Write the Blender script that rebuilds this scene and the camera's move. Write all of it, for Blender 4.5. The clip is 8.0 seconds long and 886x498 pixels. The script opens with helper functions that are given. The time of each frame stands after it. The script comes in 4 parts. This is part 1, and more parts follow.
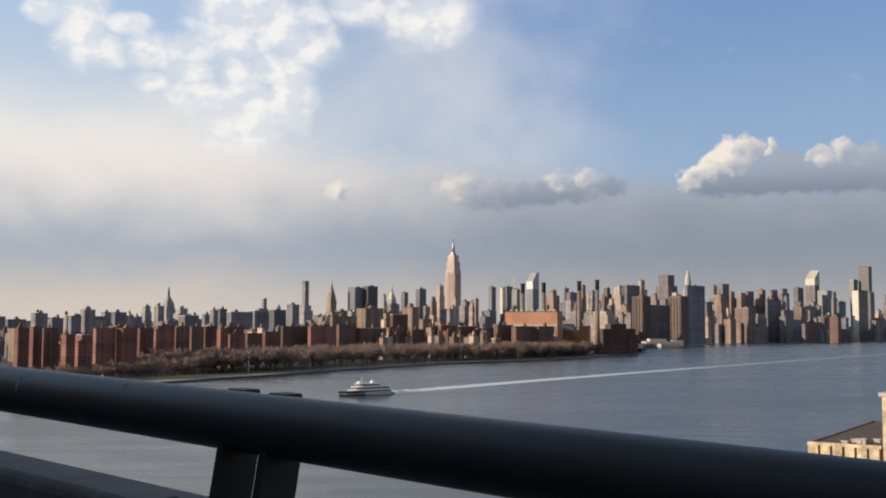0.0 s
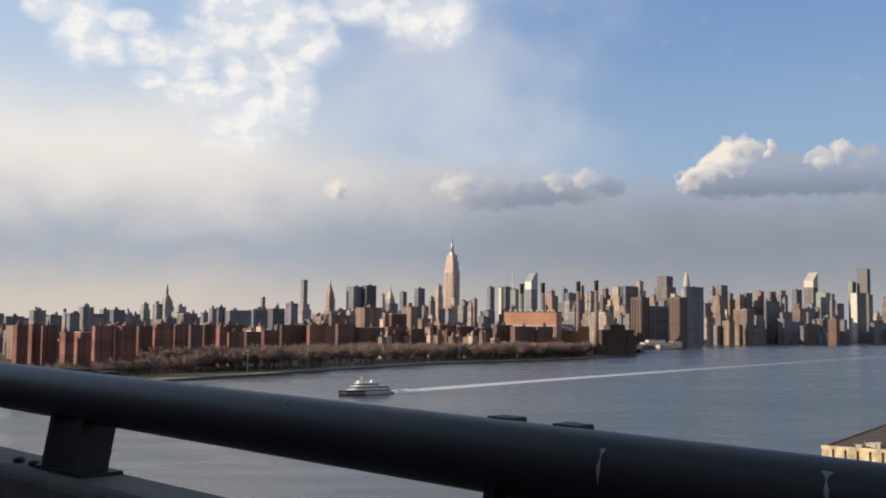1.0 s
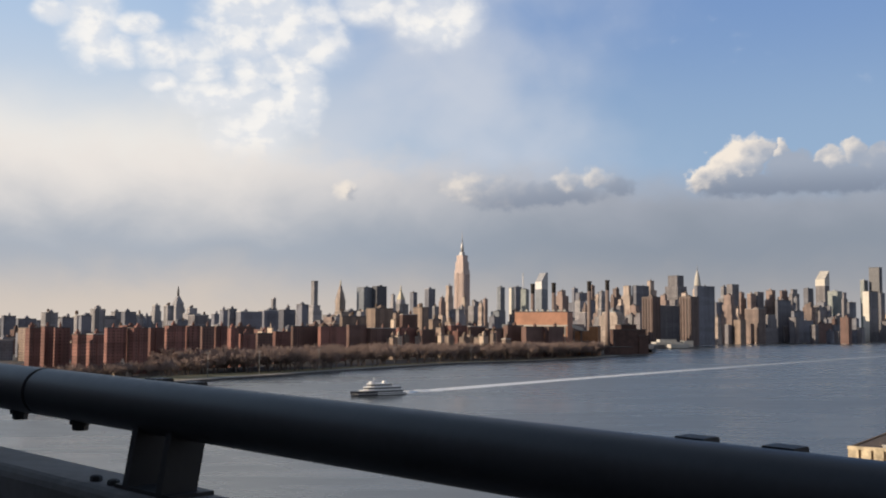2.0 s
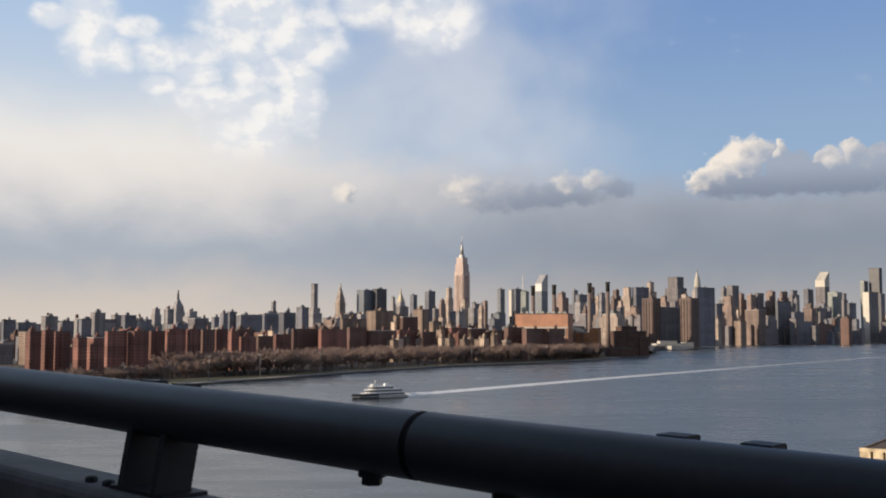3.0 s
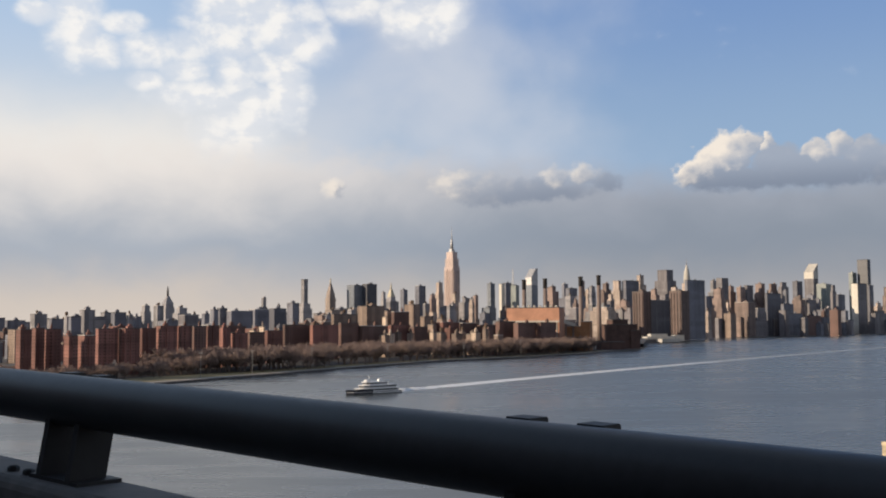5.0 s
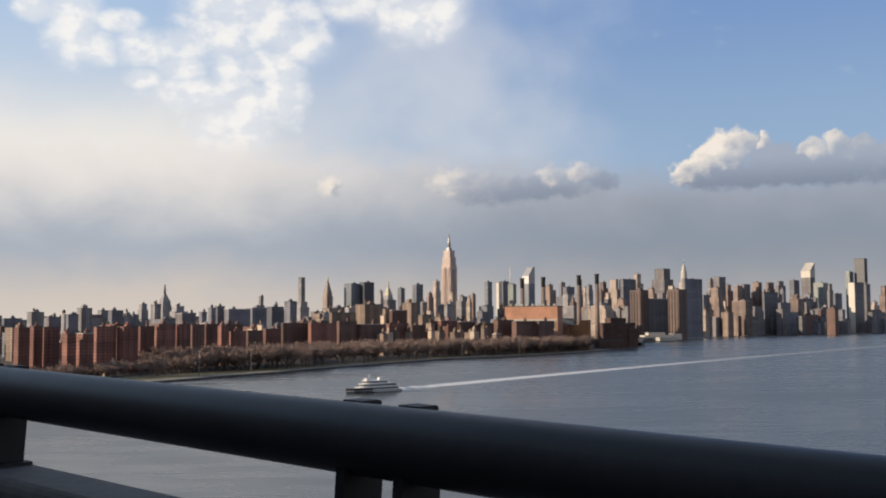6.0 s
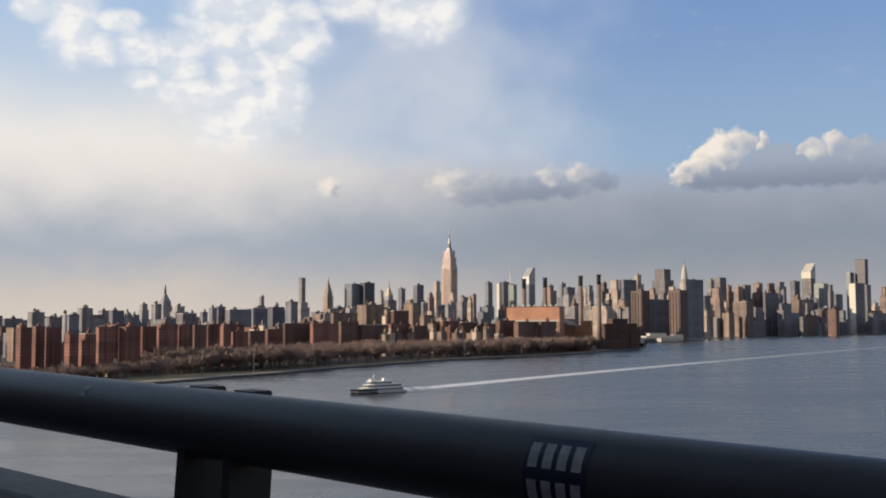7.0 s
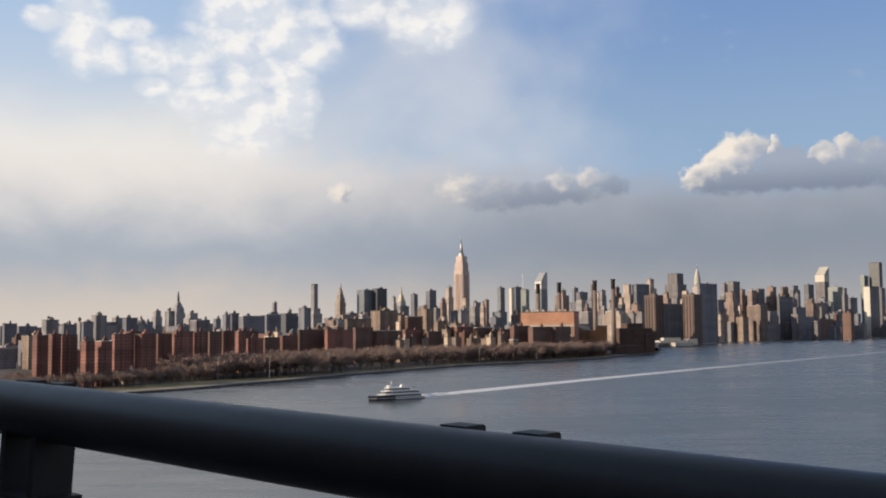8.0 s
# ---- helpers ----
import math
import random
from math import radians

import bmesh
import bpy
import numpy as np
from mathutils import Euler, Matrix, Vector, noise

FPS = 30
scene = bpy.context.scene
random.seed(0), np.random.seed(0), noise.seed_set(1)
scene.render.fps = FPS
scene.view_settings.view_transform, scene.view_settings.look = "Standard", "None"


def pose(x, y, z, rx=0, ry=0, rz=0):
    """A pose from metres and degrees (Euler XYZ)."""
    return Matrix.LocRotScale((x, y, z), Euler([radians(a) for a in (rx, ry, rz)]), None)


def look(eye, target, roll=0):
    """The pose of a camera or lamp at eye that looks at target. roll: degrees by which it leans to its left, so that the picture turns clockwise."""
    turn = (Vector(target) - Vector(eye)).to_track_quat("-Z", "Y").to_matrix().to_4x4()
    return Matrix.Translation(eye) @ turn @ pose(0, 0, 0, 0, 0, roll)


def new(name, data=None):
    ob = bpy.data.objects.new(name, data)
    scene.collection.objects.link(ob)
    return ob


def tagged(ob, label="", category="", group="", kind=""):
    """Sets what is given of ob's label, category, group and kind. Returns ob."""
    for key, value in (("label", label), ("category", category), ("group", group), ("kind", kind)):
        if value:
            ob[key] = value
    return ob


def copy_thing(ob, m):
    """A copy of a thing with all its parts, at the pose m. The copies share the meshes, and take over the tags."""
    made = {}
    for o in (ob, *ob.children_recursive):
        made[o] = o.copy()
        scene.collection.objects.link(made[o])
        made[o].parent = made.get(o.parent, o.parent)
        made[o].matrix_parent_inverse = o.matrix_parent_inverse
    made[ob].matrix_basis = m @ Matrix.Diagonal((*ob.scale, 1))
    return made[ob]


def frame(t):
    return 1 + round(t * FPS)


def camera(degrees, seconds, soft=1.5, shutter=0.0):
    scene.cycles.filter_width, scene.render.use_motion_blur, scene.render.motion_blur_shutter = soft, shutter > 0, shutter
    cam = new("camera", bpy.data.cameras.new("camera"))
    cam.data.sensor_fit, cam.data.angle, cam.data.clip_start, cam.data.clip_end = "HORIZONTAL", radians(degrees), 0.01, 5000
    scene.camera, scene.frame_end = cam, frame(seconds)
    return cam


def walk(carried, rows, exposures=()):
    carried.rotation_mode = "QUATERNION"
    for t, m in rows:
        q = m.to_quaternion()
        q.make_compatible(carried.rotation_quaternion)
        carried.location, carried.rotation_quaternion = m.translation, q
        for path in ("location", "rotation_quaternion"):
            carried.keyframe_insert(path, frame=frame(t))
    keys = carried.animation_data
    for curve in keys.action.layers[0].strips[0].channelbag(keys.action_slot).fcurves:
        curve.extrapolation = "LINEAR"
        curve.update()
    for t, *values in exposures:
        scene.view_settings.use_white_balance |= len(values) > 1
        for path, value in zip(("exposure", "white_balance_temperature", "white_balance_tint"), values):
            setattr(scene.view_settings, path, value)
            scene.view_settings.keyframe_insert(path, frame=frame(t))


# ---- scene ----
cam = camera(45.5, 8.0, soft=2.0)
# seconds, place in metres, turn to the right, tilt and lean in degrees
PATH = [
    (0.00, 3.966, -3.572, 44.876, 0.332, 4.201, 0.227),
    (0.25, 3.604, -3.250, 44.888, 0.391, 4.182, 0.415),
    (0.50, 3.245, -2.931, 44.900, 0.435, 4.169, 0.564),
    (0.75, 2.891, -2.621, 44.911, 0.453, 4.178, 0.605),
    (1.00, 2.549, -2.319, 44.922, 0.414, 4.186, 0.587),
    (1.25, 2.227, -2.023, 44.931, 0.248, 4.169, 0.529),
    (1.50, 1.923, -1.740, 44.941, 0.060, 4.152, 0.453),
    (1.75, 1.643, -1.484, 44.949, -0.051, 4.164, 0.393),
    (2.00, 1.388, -1.256, 44.958, -0.115, 4.201, 0.340),
    (2.25, 1.151, -1.046, 44.966, -0.141, 4.251, 0.289),
    (2.50, 0.924, -0.845, 44.973, -0.138, 4.297, 0.239),
    (2.75, 0.699, -0.643, 44.980, -0.119, 4.327, 0.187),
    (3.00, 0.468, -0.434, 44.9855, -0.091, 4.326, 0.129),
    (3.25, 0.238, -0.221, 44.9910, -0.051, 4.294, 0.064),
    (3.50, 0.000, 0.000, 44.9975, -0.000, 4.251, 0.000),
    (3.75, -0.255, 0.234, 45.0040, 0.044, 4.205, -0.061),
    (4.00, -0.539, 0.495, 45.0130, 0.105, 4.161, -0.121),
    (4.25, -0.863, 0.803, 45.0240, 0.214, 4.131, -0.190),
    (4.50, -1.237, 1.157, 45.0365, 0.333, 4.106, -0.252),
    (4.75, -1.673, 1.564, 45.0510, 0.425, 4.073, -0.294),
    (5.00, -2.168, 2.020, 45.0675, 0.501, 4.034, -0.321),
    (5.25, -2.722, 2.529, 45.0850, 0.563, 3.996, -0.332),
    (5.50, -3.335, 3.093, 45.1045, 0.614, 3.964, -0.326),
    (5.75, -4.009, 3.716, 45.124, 0.655, 3.946, -0.302),
    (6.00, -4.744, 4.400, 45.145, 0.689, 3.948, -0.260),
    (6.25, -5.543, 5.149, 45.166, 0.716, 3.977, -0.179),
    (6.50, -6.395, 5.949, 45.189, 0.731, 4.003, -0.119),
    (6.75, -7.293, 6.802, 45.2160, 0.739, 4.004, -0.135),
    (7.00, -8.234, 7.685, 45.2460, 0.718, 3.975, -0.208),
    (7.25, -9.201, 8.560, 45.2800, 0.648, 3.849, -0.371),
    (7.50, -10.218, 9.475, 45.3150, 0.529, 3.787, -0.519),
    (7.75, -11.322, 10.487, 45.3515, 0.343, 3.988, -0.526),
    (8.00, -12.459, 11.532, 45.3880, 0.131, 4.274, -0.491),
]
walk(cam, [(t, pose(x, y, z, 90 + tilt, 0, -turn) @ pose(0, 0, 0, 0, 0, lean)) for t, x, y, z, turn, tilt, lean in PATH],
     exposures=[(0.0, 0.0), (8.0, 0.0)])

# ---- world, sun ----
SUN_AZ, SUN_EL = -106.0, 14.0   # degrees, from the +y axis clockwise


class Tree:
    """A short way to write node trees."""

    def __init__(self, tree):
        self.t = tree
        tree.nodes.clear()

    def node(self, kind, values=(), **props):
        n = self.t.nodes.new(kind)
        for k, v in props.items():
            if k == "op":
                n.operation = v
            elif k == "dims":
                n.noise_dimensions = v
            elif k == "blend":
                n.blend_type = v
            elif k == "dtype":
                n.data_type = v
        for key, v in dict(values).items():
            s = n.inputs[key]
            if hasattr(v, "is_linked"):
                self.t.links.new(v, s)
            else:
                s.default_value = v
        return n

    def m(self, op, a, b=0.0, c=0.0):
        return self.node("ShaderNodeMath", {0: a, 1: b, 2: c}, op=op).outputs[0]

    def add(self, a, b):
        return self.m("ADD", a, b)

    def sub(self, a, b):
        return self.m("SUBTRACT", a, b)

    def mul(self, a, b):
        return self.m("MULTIPLY", a, b)

    def step(self, lo, hi, x):
        n = self.t.nodes.new("ShaderNodeMapRange")
        n.interpolation_type = "SMOOTHSTEP"
        for key, v in (("Value", x), ("From Min", lo), ("From Max", hi)):
            if hasattr(v, "is_linked"):
                self.t.links.new(v, n.inputs[key])
            else:
                n.inputs[key].default_value = v
        return n.outputs["Result"]

    def xyz(self, x, y, z=0.0):
        return self.node("ShaderNodeCombineXYZ", {0: x, 1: y, 2: z}).outputs[0]

    def noise(self, vec, scale, detail=4.0, rough=0.5, warp=0.0):
        return self.node("ShaderNodeTexNoise", {"Vector": vec, "Scale": scale, "Detail": detail, "Roughness": rough, "Distortion": warp}).outputs["Fac"]

    def mix(self, f, a, b):
        n = self.t.nodes.new("ShaderNodeMix")
        n.data_type = "RGBA"
        for k, v in ((0, f), (6, a), (7, b)):
            if hasattr(v, "is_linked"):
                self.t.links.new(v, n.inputs[k])
            else:
                n.inputs[k].default_value = v if k == 0 else (*v, 1.0)
        return n.outputs[2]


def make_world():
    world = bpy.data.worlds.new("evening_sky")
    scene.world = world
    world.use_nodes = True
    w = Tree(world.node_tree)
    sky = w.t.nodes.new("ShaderNodeTexSky")
    sky.sky_type, sky.sun_disc = "NISHITA", False
    sky.sun_elevation, sky.sun_rotation = radians(SUN_EL), radians(SUN_AZ)
    sky.air_density, sky.dust_density = 1.0, 0.6
    co = w.t.nodes.new("ShaderNodeTexCoord").outputs["Generated"]
    s = w.node("ShaderNodeSeparateXYZ", {0: co}).outputs
    az = w.mul(w.m("ARCTAN2", s[0], s[1]), 57.2958)
    el = w.mul(w.m("ARCSINE", s[2]), 57.2958)
    k = 10.0   # the background's strength is a tenth

    def rgb(r, g, b):
        return (r * k, g * k, b * k)
    flat = w.xyz(az, w.mul(el, 1.35))
    big = w.noise(flat, 0.085, 3, 0.5)
    mid = w.noise(flat, 0.22, 5, 0.52, 0.3)
    puff = w.noise(flat, 0.62, 5, 0.52, 0.15)
    lit_at = w.xyz(w.sub(az, 0.6), w.add(w.mul(el, 1.35), 0.6))
    puff_lit = w.noise(lit_at, 0.62, 5, 0.52, 0.15)
    round_at = w.xyz(w.add(az, 31.0), w.mul(el, 1.1))
    lobe = w.noise(round_at, 0.55, 3, 0.45)
    edge = w.sub(puff, 0.5)
    lump = w.sub(lobe, 0.5)
    west = w.step(14.0, -16.0, az)           # 1 towards the sun
    # clear air: deeper blue overhead and away from the sun, milky towards it
    clear = w.node("ShaderNodeMix", {0: 1.0}, dtype="RGBA", blend="MULTIPLY")
    w.t.links.new(sky.outputs[0], clear.inputs[6])
    clear.inputs[7].default_value = (SKY_R, SKY_G, SKY_B, 1)
    sunward = w.step(9.0, -20.0, w.add(az, w.mul(w.sub(big, 0.5), 8.0)))
    high = w.mix(sunward, rgb(0.190, 0.318, 0.590), rgb(0.43, 0.58, 0.80))
    deep = w.mix(sunward, rgb(0.300, 0.432, 0.625), rgb(0.68, 0.73, 0.79))
    air = w.mix(w.step(18.0, 8.5, el), high, deep)
    away = w.step(45.0, 120.0, w.m("ABSOLUTE", w.add(az, 15.0)))
    air = w.mix(away, air, rgb(0.38, 0.40, 0.46))   # grey tone given to the unseen half of the sky, to fill shaded faces
    col = w.mix(w.mul(w.step(60.0, 25.0, el), 0.9), clear.outputs[2], air)
    # bright haze above the bank towards the sun
    col = w.mix(w.mul(w.step(-2.0, -14.0, az), w.mul(w.step(13.5, 8.8, w.add(el, w.mul(w.sub(mid, 0.5), 2.5))), 0.9)), col, rgb(0.86, 0.82, 0.77))
    # high thin veil in the middle
    veil = w.mul(w.step(0.28, 0.62, w.add(big, w.mul(w.sub(mid, 0.5), 0.25))), w.mul(w.step(-10.0, -4.0, az), w.step(15.0, 0.0, w.add(az, w.mul(lump, 5.0)))))
    col = w.mix(w.mul(veil, w.mul(w.step(5.0, 9.0, el), 0.80)), col, rgb(0.60, 0.635, 0.71))
    # broken bright clouds towards the sun, high up: azimuth, elevation, half width, half height
    near = 0.0
    for a0, e0, ax, ay in PUFFS:
        dx, dz = w.m("DIVIDE", w.sub(az, a0), ax * 1.3), w.m("DIVIDE", w.sub(el, e0), ay * 1.3)
        near = w.m("MAXIMUM", near, w.sub(1.0, w.add(w.mul(dx, dx), w.mul(dz, dz)))) if near else w.sub(1.0, w.add(w.mul(dx, dx), w.mul(dz, dz)))
    near = w.m("MAXIMUM", near, -1.5)
    wisp = w.add(w.mul(w.sub(mid, 0.5), 1.3), w.mul(edge, 1.9))
    col = w.mix(w.mul(w.step(-1.3, 0.6, w.add(near, wisp)), 0.42), col, rgb(0.78, 0.80, 0.84))
    broken = w.step(-0.45, 0.85, w.add(w.mul(near, 0.55), wisp))
    lit = w.step(-0.10, 0.12, w.sub(puff, puff_lit))
    col = w.mix(w.mul(broken, 0.90), col, w.mix(lit, rgb(0.76, 0.78, 0.82), rgb(0.96, 0.93, 0.89)))
    # long bank of cloud: pale on top towards the sun, blue-grey below
    top = w.add(w.add(7.85, w.mul(w.step(15.0, 2.0, az), 0.7)), w.add(w.mul(west, 1.0), w.mul(edge, w.add(1.2, w.mul(west, 1.6)))))
    bank = w.mul(w.step(w.add(top, 0.9), w.sub(top, 1.6), el), w.step(-2.0, 1.5, w.add(el, w.mul(w.sub(big, 0.5), 4.0))))
    shade = w.step(4.0, 9.2, w.add(el, w.add(w.mul(w.sub(mid, 0.5), 3.5), w.mul(west, 0.4))))
    under = w.mix(west, rgb(0.262, 0.295, 0.35), rgb(0.375, 0.42, 0.49))
    over = w.mix(west, rgb(0.40, 0.42, 0.48), rgb(0.82, 0.77, 0.73))
    col = w.mix(w.mul(bank, 0.95), col, w.mix(shade, under, over))
    # warm light under the bank, down to the skyline
    low = w.step(4.4, 0.8, w.add(el, w.mul(w.sub(mid, 0.5), 2.6)))
    col = w.mix(w.mul(low, 0.85), col, w.mix(west, rgb(0.41, 0.395, 0.395), rgb(0.68, 0.585, 0.50)))

    # single heaps of cloud: rounded lobes over a flat base, lit from the sun's side
    fluff = w.sub(w.noise(flat, 1.5, 5, 0.55), 0.5)
    drift = w.sub(w.noise(w.xyz(w.add(az, 57.0), el), 1.1, 4, 0.55), 0.5)
    wz = w.add(az, w.add(w.mul(fluff, 0.7), w.mul(drift, 1.1)))
    we = w.add(el, w.add(w.mul(drift, -0.7), w.mul(w.sub(w.noise(w.xyz(az, w.add(el, 23.0)), 1.3, 4, 0.5), 0.5), 1.0)))
    for lobes, base, rise, soft, thick in HEAPS:
        body, glow = None, None
        for a0, e0, ax, ay, bright in lobes:
            dx, dz = w.m("DIVIDE", w.sub(wz, a0), ax), w.m("DIVIDE", w.sub(we, e0), ay)
            q = w.sub(1.0, w.add(w.mul(dx, dx), w.mul(dz, dz)))
            g = w.mul(w.m("MULTIPLY_ADD", dz, 0.42, w.m("MULTIPLY_ADD", dx, -0.55, 0.60)), bright)
            if body is None:
                body, glow = q, g
            else:
                front = w.step(-0.45, 0.45, w.sub(q, body))
                glow = w.m("MULTIPLY_ADD", front, w.sub(g, glow), glow)
                body = w.m("MAXIMUM", body, q)
        foot = w.sub(el, w.m("MULTIPLY_ADD", az, rise, base))
        heap = w.mul(w.step(-0.05, soft, w.add(body, w.add(w.mul(lump, 0.4), w.mul(edge, 0.8)))), w.step(-0.25, 0.25, w.add(foot, w.mul(fluff, 0.9))))
        glow = w.step(0.08, 1.0, w.add(glow, w.mul(w.add(0.25, glow), w.add(w.mul(lump, 0.35), w.mul(w.sub(puff, puff_lit), 1.2)))))
        belly = w.mix(w.step(0.0, 1.8, foot), rgb(0.225, 0.265, 0.345), rgb(0.36, 0.405, 0.49))
        col = w.mix(w.mul(heap, thick), col, w.mix(glow, belly, rgb(0.93, 0.83, 0.72)))
    # below the skyline
    col = w.mix(w.step(0.0, -1.0, el), col, rgb(0.20, 0.23, 0.26))
    bg = w.node("ShaderNodeBackground", {"Color": col, "Strength": 0.1})
    out = w.t.nodes.new("ShaderNodeOutputWorld")
    w.t.links.new(bg.outputs[0], out.inputs[0])


SKY_R, SKY_G, SKY_B = 1.00, 0.97, 0.98
# azimuth, elevation, half width, half height, in degrees
PUFFS = [(-18.95, 15.42, 1.04, 1.47), (-17.85, 14.16, 1.1, 0.61), (-20.62, 15.68, 0.8, 0.43), (-16.63, 15.47, 0.92, 0.43), (-15.28, 14.29, 1.29, 0.67), (-15.33, 12.67, 0.67, 0.37),
         (-13.32, 14.46, 0.92, 0.67), (-11.11, 15.97, 1.69, 1.78), (-8.69, 16.37, 1.84, 1.29), (-7.21, 14.97, 1.29, 0.92), (-8.81, 13.68, 1.35, 0.61), (-10.77, 12.84, 0.8, 0.92),
         (-12.39, 11.98, 1.9, 0.67), (-7.89, 12.59, 0.86, 1.41), (-10.67, 10.27, 1.53, 1.41), (-9.55, 11.94, 1.04, 0.55), (-13.3, 13.31, 0.92, 0.49), (-7.2, 16.6, 0.9, 0.6),
         (-4.39, 17.09, 1.23, 0.67), (-0.64, 16.85, 1.84, 1.23)]
# lobes as above with how brightly each is lit; then the base's height, its rise along the azimuth, softness, thickness
HEAPS = [
    ([(-5.5, 7.35, 0.75, 0.75, 1.7)], 6.7, 0.0, 1.3, 0.75),
    ([(1.77, 7.4, 2.2, 1.0, 0.70), (3.83, 6.99, 3.0, 1.0, 0.25), (6.74, 7.66, 1.29, 0.83, 0.75), (8.11, 7.85, 1.23, 0.77, 0.75), (9.32, 7.58, 1.29, 0.61, 0.2),
      (5.52, 7.07, 4.2, 0.95, 0.12)], 6.0, 0.096, 1.0, 0.80),
    ([(15.9, 7.4, 2.6, 1.0, 0.10), (13.77, 7.79, 0.98, 0.92, 1.0), (14.73, 8.29, 1.16, 1.1, 1.0), (15.95, 8.83, 1.38, 1.29, 0.95), (16.87, 9.2, 0.8, 0.8, 0.7), (17.72, 9.19, 0.52, 0.58, 0.8), (18.34, 8.0, 1.9, 1.35, 0.12),
      (20.2, 8.6, 0.92, 0.8, 0.62), (21.24, 8.88, 0.8, 0.77, 0.5), (22.43, 8.33, 1.38, 0.98, 0.25), (20.4, 7.61, 3.37, 1.04, 0.05), (24.11, 7.75, 2.15, 1.41, 0.2)], 6.9, 0.0, 0.55, 0.95),
]
make_world()

sun = new("sun", bpy.data.lights.new("sun", "SUN"))
sun.data.energy, sun.data.angle, sun.data.color = 5.0, radians(0.6), (1.0, 0.80, 0.58)
a, e = radians(SUN_AZ), radians(SUN_EL)
sun.matrix_world = look((0, 0, 300), (-math.sin(a) * math.cos(e), -math.cos(a) * math.cos(e), 300 - math.sin(e)))

# ---- materials ----


def surface(name, rgb, rough=0.7, metal=0.0, scale=1.0, vary=0.25, bump=0.0, coat=None):
    """A plain surface with grain and stains at two scales, in metres."""
    mat = bpy.data.materials.new(name)
    mat.use_nodes = True
    w = Tree(mat.node_tree)
    co = w.t.nodes.new("ShaderNodeTexCoord").outputs["Object"]
    a = w.noise(co, scale, 6, 0.6)
    b = w.noise(co, scale * 9.0, 4, 0.6)
    f = w.add(w.mul(a, 0.65), w.mul(b, 0.35))
    dark = tuple(c * (1 - vary) for c in rgb)
    light = tuple(min(c * (1 + vary), 1.0) for c in (coat or rgb))
    col = w.mix(w.step(0.3, 0.7, f), dark, light)
    p = w.node("ShaderNodeBsdfPrincipled", {"Base Color": col, "Metallic": metal,
                                             "Roughness": w.add(rough - 0.1, w.mul(b, 0.2))})
    if bump:
        bn = w.node("ShaderNodeBump", {"Height": f, "Strength": 0.5, "Distance": bump})
        w.t.links.new(bn.outputs[0], p.inputs["Normal"])
    out = w.t.nodes.new("ShaderNodeOutputMaterial")
    w.t.links.new(p.outputs[0], out.inputs[0])
    return mat


def facade(name, rgb, glass=(0.05, 0.06, 0.07), bay=3.4, storey=3.1, wide=0.45, tall=0.5, vary=0.3, rough=0.85, gloss=0.25):
    """Far-off masonry or curtain wall: rows of panes at true size, mottled wall between."""
    mat = bpy.data.materials.new(name)
    mat.use_nodes = True
    w = Tree(mat.node_tree)
    co = w.t.nodes.new("ShaderNodeTexCoord").outputs["Object"]
    s = w.node("ShaderNodeSeparateXYZ", {0: co}).outputs
    info = w.t.nodes.new("ShaderNodeObjectInfo").outputs["Random"]
    u = w.m("DIVIDE", w.add(s[0], w.add(s[1], w.mul(info, 9.0))), bay)
    v = w.m("DIVIDE", s[2], storey)
    fu, fv = w.m("FRACT", u), w.m("FRACT", v)
    pane = w.mul(w.m("LESS_THAN", w.m("ABSOLUTE", w.sub(fu, 0.5)), wide / 2), w.m("LESS_THAN", w.m("ABSOLUTE", w.sub(fv, 0.5)), tall / 2))
    flat_top = w.m("LESS_THAN", w.m("ABSOLUTE", w.node("ShaderNodeSeparateXYZ", {0: w.t.nodes.new("ShaderNodeNewGeometry").outputs["Normal"]}).outputs[2]), 0.5)
    pane = w.mul(pane, flat_top)
    cell = w.node("ShaderNodeTexWhiteNoise", {"Vector": w.xyz(w.m("FLOOR", u), w.m("FLOOR", v), info)}).outputs["Value"]
    stain = w.noise(co, 0.05, 5, 0.6)
    grain = w.noise(co, 0.9, 3, 0.6)
    f = w.add(w.mul(stain, 0.56), w.add(w.mul(grain, 0.08), w.mul(info, 0.36)))
    row = w.node("ShaderNodeTexWhiteNoise", {"Vector": w.xyz(w.m("FLOOR", w.mul(u, 0.45)), info, 3.0)}).outputs["Value"]
    belt = w.node("ShaderNodeTexWhiteNoise", {"Vector": w.xyz(w.m("FLOOR", w.mul(v, 0.30)), info, 7.0)}).outputs["Value"]
    f = w.add(f, w.add(w.mul(w.sub(row, 0.5), 0.34), w.mul(w.sub(belt, 0.5), 0.22)))
    wall = w.mix(w.step(0.2, 0.8, f), tuple(c * (1 - vary) for c in rgb), tuple(min(1, c * (1 + vary)) for c in rgb))
    pane_col = w.mix(w.mul(w.m("GREATER_THAN", cell, 0.8), 0.4), glass, tuple(min(1, g * 1.8 + 0.03) for g in glass))
    col = w.mix(pane, wall, pane_col)
    p = w.node("ShaderNodeBsdfPrincipled", {"Base Color": col, "Roughness": w.m("MULTIPLY_ADD", pane, gloss - rough, rough)})
    out = w.t.nodes.new("ShaderNodeOutputMaterial")
    w.t.links.new(p.outputs[0], out.inputs[0])
    return mat


